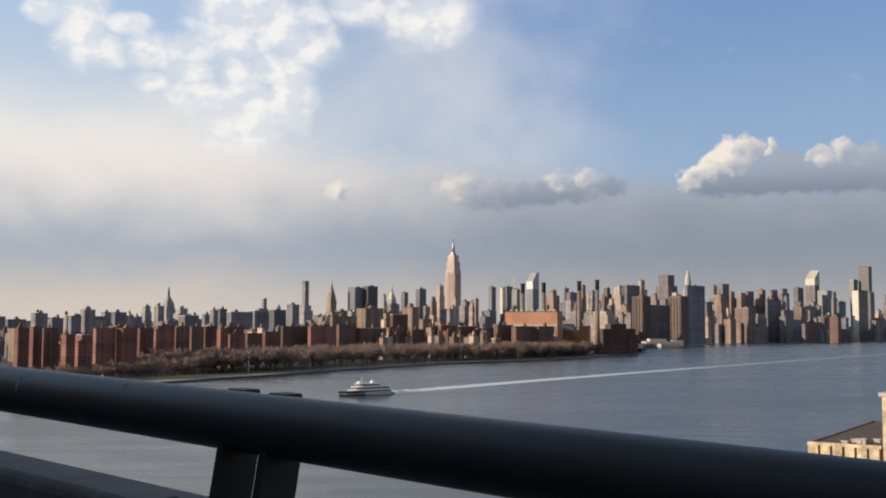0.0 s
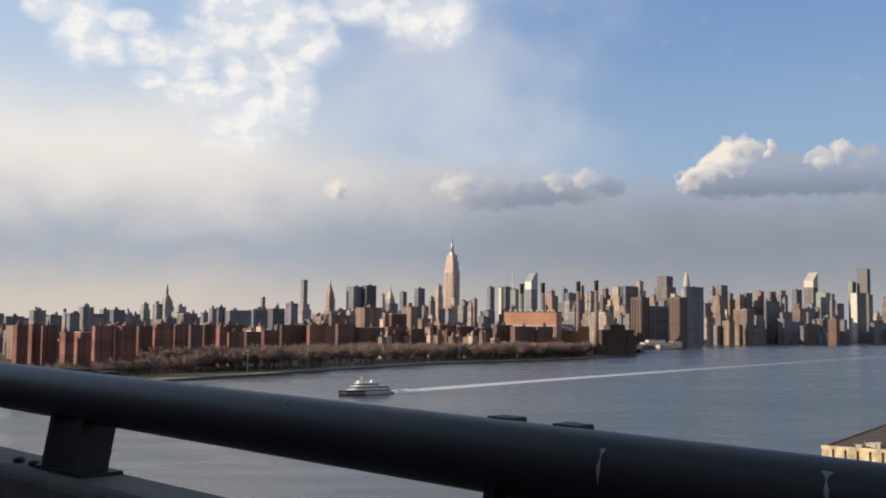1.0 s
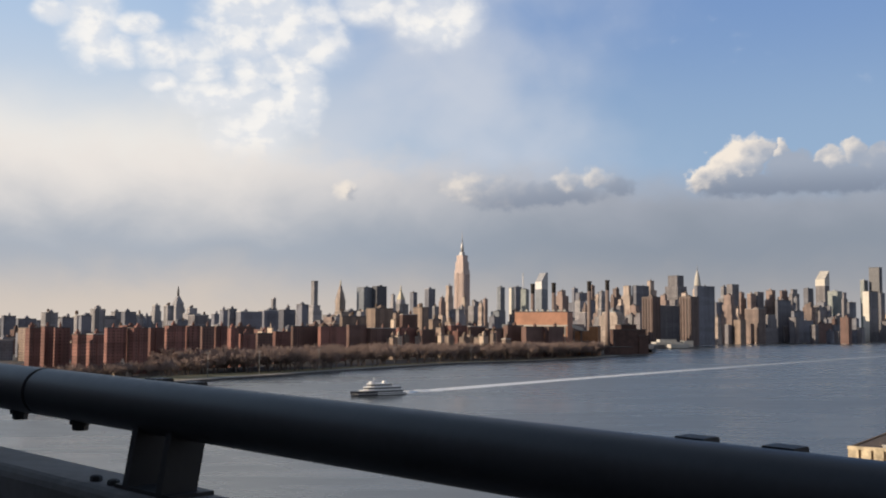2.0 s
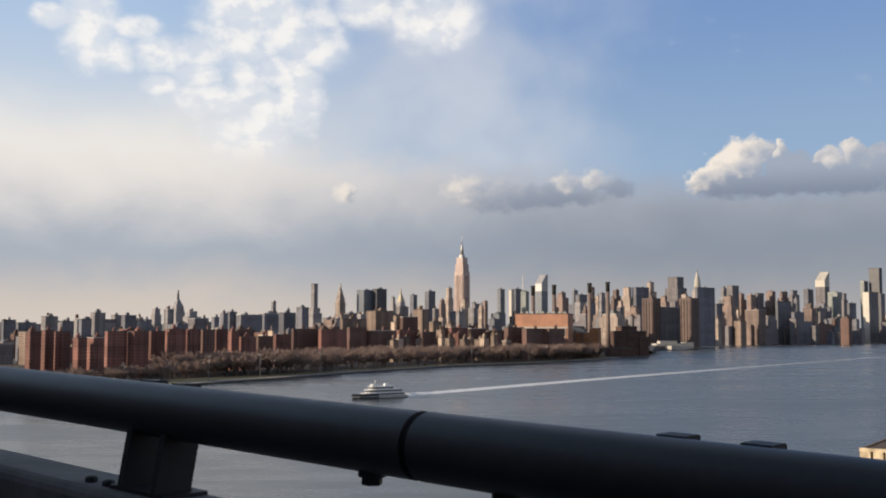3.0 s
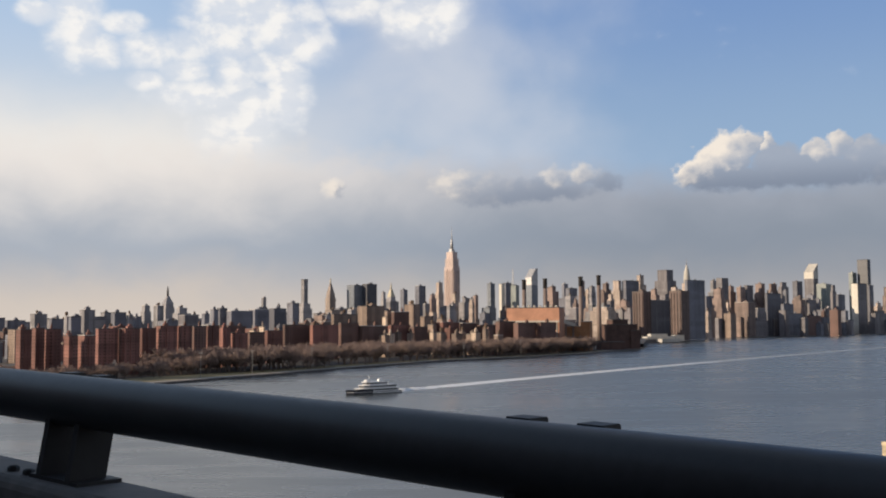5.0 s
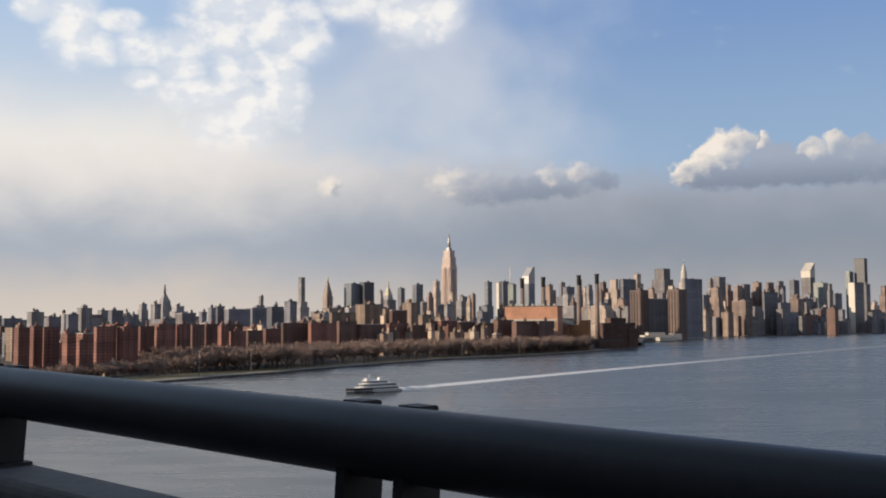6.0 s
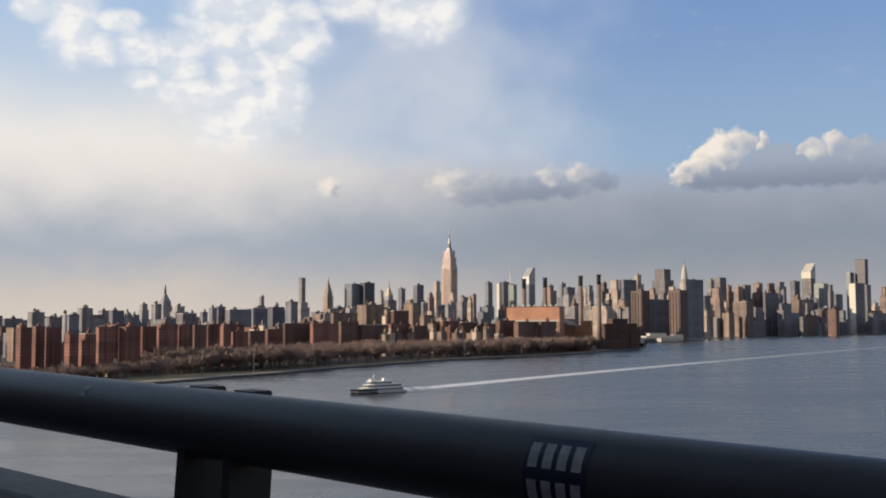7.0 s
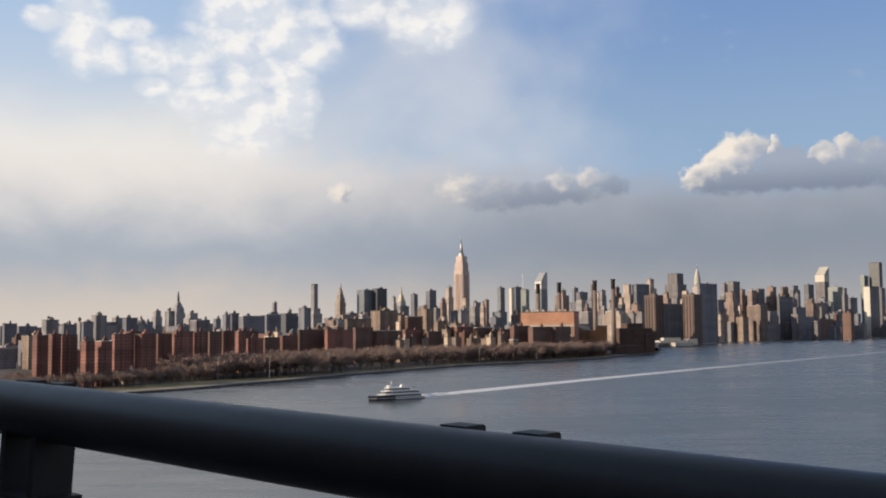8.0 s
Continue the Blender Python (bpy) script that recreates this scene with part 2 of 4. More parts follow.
def water_material():
    mat = bpy.data.materials.new("river_water")
    mat.use_nodes = True
    w = Tree(mat.node_tree)
    co = w.t.nodes.new("ShaderNodeTexCoord").outputs["Object"]
    s = w.node("ShaderNodeSeparateXYZ", {0: co}).outputs
    streak = w.xyz(w.mul(s[0], 0.35), s[1])
    slick = w.add(w.mul(w.noise(streak, 0.009, 4, 0.55, 0.6), 0.6), w.mul(w.noise(streak, 0.06, 4, 0.6, 0.4), 0.4))
    slick = w.step(0.34, 0.66, slick)
    chop = w.noise(co, 0.35, 5, 0.6)
    swell = w.noise(co, 0.05, 4, 0.55)
    h = w.add(w.mul(chop, 0.5), w.mul(swell, 0.9))
    bn = w.node("ShaderNodeBump", {"Height": h, "Strength": 0.17, "Distance": 0.6})
    col = w.mix(slick, (0.056, 0.068, 0.073), (0.122, 0.130, 0.128))
    p = w.node("ShaderNodeBsdfPrincipled", {"Base Color": col, "Roughness": w.add(0.20, w.mul(slick, 0.16)), "IOR": 1.33})
    w.t.links.new(bn.outputs[0], p.inputs["Normal"])
    out = w.t.nodes.new("ShaderNodeOutputMaterial")
    w.t.links.new(p.outputs[0], out.inputs[0])
    return mat


def foam_material():
    mat = bpy.data.materials.new("foam")
    mat.use_nodes = True
    w = Tree(mat.node_tree)
    co = w.t.nodes.new("ShaderNodeTexCoord").outputs["Object"]
    a = w.noise(co, 0.08, 5, 0.65)
    b = w.noise(co, 0.6, 5, 0.65)
    f = w.step(0.12, 0.38, w.add(w.mul(a, 0.55), w.mul(b, 0.45)))
    away = w.step(1500.0, 720.0, w.node("ShaderNodeSeparateXYZ", {0: co}).outputs[1])   # the foam dissolves with age
    f = w.mul(f, w.add(0.32, w.mul(away, 0.68)))
    col = w.mix(f, (0.20, 0.235, 0.26), (0.90, 0.90, 0.89))
    p = w.node("ShaderNodeBsdfPrincipled", {"Base Color": col, "Roughness": 0.6})
    out = w.t.nodes.new("ShaderNodeOutputMaterial")
    w.t.links.new(p.outputs[0], out.inputs[0])
    return mat


M_WATER = water_material()
M_FOAM = foam_material()
M_RAIL = surface("dark_painted_steel", (0.051, 0.050, 0.053), 0.46, 0.0, 5.0, 0.20, 0.0006)
M_STEEL = surface("dull_black_steel", (0.026, 0.025, 0.025), 0.6, 0.0, 6.0, 0.30, 0.001)
M_LEDGE = surface("weathered_grey_paint", (0.20, 0.185, 0.175), 0.75, 0.0, 3.0, 0.30, 0.002)
M_RUBBER = surface("black_rubber", (0.012, 0.012, 0.013), 0.6, 0.0, 8.0, 0.2)
M_NAVY = surface("navy_vinyl", (0.020, 0.024, 0.055), 0.4, 0.0, 20.0, 0.2)
M_CHALK = surface("chalky_white", (0.44, 0.44, 0.43), 0.9, 0.0, 60.0, 0.25)
M_ASPHALT = surface("asphalt", (0.05, 0.05, 0.052), 0.9, 0.0, 0.8, 0.3, 0.004)
M_BRIDGE = surface("bridge_steel", (0.20, 0.185, 0.175), 0.7, 0.0, 0.6, 0.25, 0.002)
M_LAND = surface("city_ground", (0.085, 0.075, 0.068), 0.95, 0.0, 0.02, 0.35)
M_GRASS = surface("winter_grass", (0.25, 0.20, 0.095), 0.95, 0.0, 0.05, 0.35)
M_STONE_EDGE = surface("river_wall_stone", (0.11, 0.10, 0.095), 0.9, 0.0, 0.15, 0.4)
M_PATH = surface("promenade_paving", (0.34, 0.30, 0.25), 0.9, 0.0, 0.06, 0.25)
M_ROOF = surface("tar_roof", (0.10, 0.095, 0.095), 0.9, 0.0, 0.08, 0.4)
M_PALE_ROOF = surface("pale_roof", (0.50, 0.49, 0.47), 0.85, 0.0, 0.06, 0.3)
M_TANK = surface("tank_wood", (0.12, 0.085, 0.06), 0.9, 0.0, 0.5, 0.3)
M_BARK = surface("bare_bark", (0.13, 0.10, 0.085), 0.9, 0.0, 0.6, 0.35)
M_TWIG = surface("bare_twigs", (0.275, 0.205, 0.180), 0.95, 0.0, 0.3, 0.4)
M_HULL = surface("navy_hull", (0.018, 0.020, 0.030), 0.3, 0.0, 0.5, 0.25)
M_WHITE = surface("white_boat_paint", (0.80, 0.80, 0.80), 0.35, 0.0, 0.4, 0.08)
M_TINT = surface("tinted_glass", (0.015, 0.017, 0.022), 0.12, 0.0, 0.6, 0.2)
M_STACK = surface("stack_metal", (0.20, 0.155, 0.14), 0.7, 0.0, 0.06, 0.3)
M_SOOT = surface("sooty_stack_top", (0.045, 0.042, 0.042), 0.8, 0.0, 0.08, 0.3)
M_GOLD = surface("gilded_roof", (0.50, 0.45, 0.34), 0.6, 0.0, 0.1, 0.2)
M_SPIRE = surface("spire_metal", (0.42, 0.42, 0.43), 0.45, 0.3, 0.1, 0.2)
M_CREAM = surface("cream_stucco", (0.56, 0.47, 0.33), 0.85, 0.0, 0.9, 0.50, 0.01)
# darker than the cream stucco: shade of the wall grooves put into the colour
M_RECESS = surface("shaded_brown_render", (0.20, 0.14, 0.09), 0.9, 0.0, 0.3, 0.3)
M_SALMON = surface("salmon_brick", (0.47, 0.25, 0.17), 0.85, 0.0, 0.08, 0.2)
M_PALE = surface("pale_concrete", (0.48, 0.46, 0.42), 0.8, 0.0, 0.06, 0.2)
M_DARK_BRICK = surface("dark_brick", (0.095, 0.058, 0.050), 0.9, 0.0, 0.1, 0.35)
M_ORANGE_BRICK = surface("orange_brick", (0.34, 0.17, 0.085), 0.9, 0.0, 0.1, 0.3)
M_POLE = surface("galvanised_pole", (0.35, 0.35, 0.35), 0.5, 0.3, 0.5, 0.2)

F_BRICK = facade("red_brick_houses", (0.225, 0.108, 0.092), (0.085, 0.055, 0.050), 3.6, 2.8, 0.30, 0.40, 0.42)
F_TAN = facade("tan_brick", (0.265, 0.20, 0.165), (0.06, 0.06, 0.06), 3.8, 2.9, 0.42, 0.46)
# dark brick, partly for blocks in shade: the shade is put into the colour
F_UMBER = facade("umber_brick_with_shade", (0.150, 0.088, 0.076), (0.04, 0.04, 0.042), 3.6, 2.9, 0.42, 0.46)
# grey, stone, limestone and slate walls lightened or blued: distance haze in the colour
F_GREY = facade("grey_masonry", (0.285, 0.275, 0.29), (0.10, 0.105, 0.12), 3.4, 3.3, 0.45, 0.55, 0.35)
F_STONE = facade("pale_stone", (0.46, 0.375, 0.325), (0.12, 0.115, 0.12), 3.2, 3.5, 0.45, 0.6, 0.35)
F_ROSE = facade("rose_brick", (0.25, 0.185, 0.165), (0.08, 0.075, 0.08), 3.2, 3.3, 0.42, 0.55, 0.4)
F_GLASS = facade("blue_grey_curtain_wall", (0.19, 0.215, 0.25), (0.13, 0.15, 0.185), 1.9, 3.8, 0.75, 0.62, 0.3, 0.5, 0.15)
# dark walls, partly for towers under shade that is put into the colour
F_DARK = facade("dark_wall_with_shade", (0.195, 0.183, 0.198), (0.105, 0.108, 0.125), 3.0, 3.4, 0.55, 0.55, 0.35)
F_BROWN = facade("brown_brick_tower", (0.150, 0.108, 0.098), (0.06, 0.06, 0.065), 4.6, 2.9, 0.45, 0.5)
F_LIME = facade("limestone_tower", (0.62, 0.50, 0.46), (0.22, 0.19, 0.19), 2.8, 3.7, 0.42, 0.75, 0.12)
F_TEAL = facade("green_glass", (0.25, 0.28, 0.275), (0.17, 0.20, 0.205), 1.8, 3.8, 0.8, 0.7, 0.15, 0.4, 0.12)
F_BRONZE = facade("black_glass", (0.075, 0.08, 0.098), (0.05, 0.056, 0.075), 1.6, 3.6, 0.85, 0.8, 0.2, 0.6, 0.45)
F_SLATE = facade("haze_blue_wall", (0.168, 0.174, 0.208), (0.115, 0.122, 0.15), 3.0, 3.4, 0.5, 0.55, 0.35)
F_MARBLE = facade("white_marble", (0.64, 0.61, 0.55), (0.46, 0.44, 0.41), 6.0, 3.6, 0.3, 0.3, 0.08)
# pale tone that carries the sunlight of end walls and roofs
F_PALE = facade("sunlit_pale_wall", (0.56, 0.45, 0.36), (0.20, 0.19, 0.18), 4.5, 3.2, 0.3, 0.4, 0.15)

# ---- building blocks ----


class Shape:
    """Collects plain solids into one mesh."""

    def __init__(self):
        self.v, self.f, self.smooth = [], [], []

    def add(self, verts, faces, m=None, smooth=False):
        k = len(self.v)
        self.v += [tuple(m @ Vector(p)) if m else tuple(p) for p in verts]
        self.f += [tuple(i + k for i in face) for face in faces]
        self.smooth += [smooth] * len(faces)
        return self

    def box(self, x0, x1, y0, y1, z0, z1, m=None):
        return self.frustum((x0 + x1) / 2, (y0 + y1) / 2, (x1 - x0) / 2, (y1 - y0) / 2, z0, (x1 - x0) / 2, (y1 - y0) / 2, z1, m)

    def frustum(self, cx, cy, ax, ay, z0, bx, by, z1, m=None):
        v = [(cx + sx * w, cy + sy * d, z) for w, d, z in ((ax, ay, z0), (bx, by, z1)) for sx, sy in ((-1, -1), (1, -1), (1, 1), (-1, 1))]
        return self.add(v, [(3, 2, 1, 0), (4, 5, 6, 7), (0, 1, 5, 4), (1, 2, 6, 5), (2, 3, 7, 6), (3, 0, 4, 7)], m)

    def lathe(self, profile, n=16, m=None, smooth=True):
        """profile: rows of radius, height, from the bottom up."""
        v = [(r * math.cos(2 * math.pi * i / n), r * math.sin(2 * math.pi * i / n), z) for r, z in profile for i in range(n)]
        f = [(j * n + i, j * n + (i + 1) % n, (j + 1) * n + (i + 1) % n, (j + 1) * n + i) for j in range(len(profile) - 1) for i in range(n)]
        f += [tuple(range(n - 1, -1, -1)), tuple((len(profile) - 1) * n + i for i in range(n))]
        return self.add(v, f, m, smooth)

    def slab(self, outline, lo, hi, m=None, axis="z"):
        """An outline in two dimensions, drawn out from lo to hi along an axis."""
        n = len(outline)
        order = {"z": lambda p, h: (p[0], p[1], h), "x": lambda p, h: (h, p[0], p[1]), "y": lambda p, h: (p[0], h, p[1])}[axis]
        v = [order(p, h) for h in (lo, hi) for p in outline]
        f = [tuple(range(n - 1, -1, -1)), tuple(range(n, 2 * n))] + [(i, (i + 1) % n, n + (i + 1) % n, n + i) for i in range(n)]
        return self.add(v, f, m)

    def mesh(self, name, mat, tidy=False):
        me = bpy.data.meshes.new(name)
        me.from_pydata(self.v, [], self.f)
        me.materials.append(mat)
        me.polygons.foreach_set("use_smooth", self.smooth)
        if tidy:
            # turn the faces outwards where the shape was mirrored
            p = [Vector(q) for q in self.v]
            volume = sum(p[f[0]].dot(p[f[i]].cross(p[f[i + 1]])) for f in self.f for i in range(1, len(f) - 1))
            if volume < 0:
                me.flip_normals()
        return me


def part(name, shape, mat, parent, label="", tidy=False):
    ob = new(name, shape.mesh(name, mat, tidy))
    ob.parent = parent
    return tagged(ob, label)


def thing(name, label, category, m, group="", kind=""):
    ob = new(name)
    ob.empty_display_size = 0.1
    ob.matrix_basis = m
    return tagged(ob, label, category, group, kind)


def solo(name, shape, mat, label, category, m=None, group="", kind="", tidy=False):
    ob = new(name, shape.mesh(name, mat, tidy))
    if m:
        ob.matrix_basis = m
    return tagged(ob, label, category, group, kind)


def spot(bearing, far):
    b = radians(bearing)
    return far * math.sin(b), far * math.cos(b)


rng = random.Random(7)
GRID = 43.0       # turn of the street grid
LAND_Z = 1.4

# ---- river, land ----
solo("water", Shape().add([(-6000, -3000, 0), (6000, -3000, 0), (6000, 6500, 0), (-6000, 6500, 0)], [(0, 1, 2, 3)]), M_WATER,
     "grey-blue river water with light chop and slicks", "river", kind="structure")

SHORE = [(-900, 150), (-420, 540), (-315, 650), (-258, 745), (-209, 813), (-179, 876), (-143, 949), (-93, 1061), (11, 1266), (123, 1390),
         (214, 1514), (277, 1646), (325, 1713), (365, 1850), (450, 2250), (640, 2700), (760, 3100), (914, 3529), (1324, 4033), (1843, 4400), (2600, 4800)]


def offset(line, d):
    """The line moved d metres to its left."""
    out = []
    for i, p in enumerate(line):
        a, b = Vector(line[max(i - 1, 0)]), Vector(line[min(i + 1, len(line) - 1)])
        n = (b - a).normalized()
        out.append((p[0] - n.y * d, p[1] + n.x * d))
    return out


def strip(line, d0, d1, z0, z1=None):
    """A raised band along the shore between two distances inland; d1 may vary from point to point."""
    depth = d1 if isinstance(d1, list) else [d1] * len(line)
    a = offset(line, d0)
    b = [offset(line, d)[i] for i, d in enumerate(depth)]
    n = len(line)
    top = z1 if z1 is not None else z0
    v = [(*p, -1.0) for p in a] + [(*p, z0) for p in a] + [(*p, top) for p in b] + [(*p, -1.0) for p in b]
    f = [(r * n + i, r * n + i + 1, (r + 1) * n + i + 1, (r + 1) * n + i) for i in range(n - 1) for r in range(3)]
    return Shape().add(v, f)


land = Shape().slab([(-6000, 150)] + SHORE + [(2600, 6400), (-6000, 6400)], -1.0, LAND_Z)
solo("ground", land, M_LAND, "dark built-up city ground behind the river wall", "ground", kind="structure", tidy=True)
PARK = SHORE[2:12]
solo("river_wall", strip(SHORE[1:], -1.5, 1.5, LAND_Z + 0.25), M_STONE_EDGE, "dark stone river wall along the water", "river wall", kind="structure")
solo("embankment", strip(SHORE[13:], 2.0, 24.0, 8.0, 10.0), M_STONE_EDGE, "dark riverside highway embankment below the towers", "embankment", kind="structure")
solo("promenade", strip(PARK, 1.6, 14.0, LAND_Z + 0.35), M_PATH, "pale paved riverside promenade", "pavement", kind="structure")
solo("lawn", strip(PARK, 14.1, [62, 62, 62, 60, 50, 38, 32, 30, 28, 24], LAND_Z + 0.3, LAND_Z + 0.5), M_GRASS, "yellowed winter grass of a riverside park", "lawn", kind="structure")

# ---- bridge: deck, parapet, pipe railing ----
RAIL = pose(4.792, -2.658, 44.661, 0, 0, 90 + 47.904) @ pose(0, 0, 0, 0, -math.degrees(math.atan(0.02335)), 0) @ Matrix.Diagonal((1, -1, 1, 1))
# in the railing's frame x runs along the rail, y outwards over the river, z up from the pipe's middle
RADIUS, PITCH, FIRST = 0.0557, 1.26616, 1.6206
S0, S1 = -8.0, 44.0
JOINTS = [-4.25, 5.87, 16.135, 26.2, 36.3]
LEDGE = -0.165


def ringed(shape, x0, x1, r, n=28, y=0.0, z=0.0):
    """A tube's closed length along x, cut square."""
    m = max(int((x1 - x0) / 1.5), 1)
    rows = [(x0, r), (x0 + 0.0008, r)] + [(x0 + (x1 - x0) * i / m, r) for i in range(1, m)] + [(x1 - 0.0008, r), (x1, r)]
    last = len(rows) - 1
    v = [(x, y + q * math.cos(2 * math.pi * i / n), z + q * math.sin(2 * math.pi * i / n)) for x, q in rows for i in range(n)]
    f = [(j * n + i, j * n + (i + 1) % n, (j + 1) * n + (i + 1) % n, (j + 1) * n + i) for j in range(last) for i in range(n)]
    f += [tuple(range(n - 1, -1, -1)), tuple(last * n + i for i in range(n))]
    shape.add(v, f, None, True)
    shape.smooth[-1] = shape.smooth[-2] = False
    return shape


def railing():
    # a mirrored frame would turn the faces inside out, so points are mirrored here instead
    top = thing("bridge_railing", "dark grey steel pipe railing on short flat posts over the river", "railing", pose(*RAIL.translation))
    turn = RAIL.to_3x3().to_4x4()

    def put(name, shape, mat, label="", under=None):
        shape.v = [tuple(turn @ Vector(p)) for p in shape.v]
        return part(name, shape, mat, under or top, label, tidy=True)
    ends = [S0] + JOINTS + [S1]
    for a, b in zip(ends, ends[1:]):
        put("pipe", ringed(Shape(), a + 0.008, b - 0.008, RADIUS), M_RAIL, "thick dark grey painted steel pipe")
    for j in JOINTS:
        sleeve = put("joint_sleeve", ringed(Shape(), j - 0.05, j + 0.05, RADIUS - 0.005), M_RUBBER, "black sleeve in the gap between two pipes")
        for d in (0.15, -0.14):
            bolt = Shape().lathe([(0.016, -RADIUS - 0.020), (0.018, -RADIUS - 0.018), (0.018, -RADIUS + 0.01)], 6, pose(j + d - 0.03, 0, 0), False)
            bolt.lathe([(0.024, -RADIUS - 0.006), (0.024, -RADIUS + 0.012)], 10, pose(j + d - 0.03, 0, 0), False)
            put("bolt", bolt, M_STEEL, "square-headed bolt under the pipe", sleeve)
    k = -7
    while FIRST + PITCH * k < S1 - 1:
        x = FIRST + PITCH * k + {16: 0.045, 17: 0.087}.get(k, 0.0)   # two posts stand off the even spacing
        lean = 0.018 if k < 8 else 0.004
        outline = [(-0.040 - lean, LEDGE + 0.008), (0.044 - lean, LEDGE + 0.008), (0.047, -0.03), (0.048, 0.030), (0.030, 0.044), (-0.010, 0.044), (-0.037, 0.020), (-0.037, -0.03)]
        for d in (-0.019, -0.1406):
            post = put("post", Shape().slab(outline, x + d, x + d + 0.019, None, "x"), M_STEEL, "flat steel post plate that cradles the pipe")
            clip = [(0.004, 0.046), (0.050, 0.040), (0.050, 0.0545), (0.046, 0.0575), (0.006, 0.0575)]
            put("clip", Shape().slab(clip, x + d + 0.010, x + d + 0.052, None, "x"), M_STEEL, "thin dark clip over the pipe", post)
        base = put("base_plate", Shape().box(x - 0.1406 - 0.030, x + 0.03, -0.058, 0.046, LEDGE, LEDGE + 0.008), M_STEEL)
        for bx in (x + 0.055, x + 0.125):
            nut = Shape().lathe([(0.013, LEDGE), (0.013, LEDGE + 0.009), (0.011, LEDGE + 0.011), (0.007, LEDGE + 0.013)], 6, pose(bx, -0.045, 0), False)
            put("anchor_nut", nut, M_STEEL, "", base)
        k += 1
    return top


railing()


def along(name, outline, x0, x1, mat, label, category, kind="structure"):
    s = Shape().slab(outline, x0, x1, None, "x")
    turn = RAIL.to_3x3().to_4x4()
    s.v = [tuple(turn @ Vector(p)) for p in s.v]
    return solo(name, s, mat, label, category, pose(*RAIL.translation), kind=kind, tidy=True)


PAR_X = (-40.0, 80.0)
along("parapet", [(-0.095, -1.15), (0.052, -1.15), (0.052, LEDGE - 0.004), (0.048, LEDGE), (-0.074, LEDGE), (-0.084, LEDGE - 0.004), (-0.091, LEDGE - 0.012),
                  (-0.095, LEDGE - 0.024)], *PAR_X, M_LEDGE, "low weathered grey bridge parapet under a pipe rail", "parapet")
along("road", [(-5.2, -1.45), (0.9, -1.45), (0.9, -1.15), (-5.2, -1.15)], *PAR_X, M_ASPHALT, "asphalt bridge roadway", "road")
# unseen solid wall added in the truss's place to keep the sun off the railing
along("wall_truss", [(-5.6, -1.45), (-5.2, -1.45), (-5.2, 6.5), (-5.6, 6.5)], *PAR_X, M_BRIDGE, "tall dark steel side of the bridge truss", "bridge wall")
along("girder", [(-5.6, -4.0), (0.2, -4.0), (0.2, -1.46), (-5.6, -1.46)], *PAR_X, M_BRIDGE, "deep steel girder under the bridge roadway", "girder")
pier = Shape().frustum(0, 0, 7, 5, -2.0, 4, 3, 0.0).frustum(0, 0, 4, 3, 0.0, 3.2, 2.4, 39.2)
solo("bridge_pier", pier, M_BRIDGE, "plain steel bridge pier standing in the river", "pier", pose(22.0, -22.5, 0, 0, 0, 137.9), kind="structure")

# ---- the far city ----
KINDS = {
    "brick": (F_BRICK, "apartment_tower", "red-brown brick housing tower with a flat roof", "apartment building"),
    "tan": (F_TAN, "apartment_slab", "tan brick apartment slab with a flat roof", "apartment building"),
    "grey": (F_GREY, "city_building", "grey masonry city block with rooftop bulkheads", "building"),
    "stone": (F_STONE, "stone_tower", "pale stone high-rise with a stepped top", "skyscraper"),
    "glass": (F_GLASS, "glass_tower", "blue-grey glass office tower with a flat top", "skyscraper"),
    "dark": (F_DARK, "dark_tower", "dark high-rise near the river bank, some shade put into its colour", "skyscraper"),
    "umber": (F_UMBER, "apartment_slab", "umber brick apartment block with a flat roof, some shade put into its dark colour", "apartment building"),
    "rose": (F_ROSE, "brick_tower", "rose-brown brick high-rise with a stepped top", "apartment building"),
    "broad": (F_BRONZE, "office_tower", "broad dark glass office tower with a flat top", "skyscraper"),
    "pale": (F_PALE, "pale_house", "small pale block standing in for sunlit end walls and roofs", "house"),
    "slate": (F_SLATE, "slate_block", "flat-topped blue-grey high-rise block, haze and shade put into its colour", "building"),
    "green": (F_TEAL, "green_tower", "pale green glass office tower with a flat top", "skyscraper"),
    "brown": (F_BROWN, "brown_tower", "brown brick tower with deep vertical ribs by the river", "apartment building"),
}


def water_tank(shape, x, y, z, r):
    for sx, sy in ((-1, -1), (1, -1), (1, 1), (-1, 1)):
        shape.box(x + sx * r * 0.6 - 0.15, x + sx * r * 0.6 + 0.15, y + sy * r * 0.6 - 0.15, y + sy * r * 0.6 + 0.15, z, z + 2.5)
    return shape.lathe([(r, z + 2.5), (r, z + 6.0), (r * 0.1, z + 7.6)], 10, pose(x, y, 0), False)


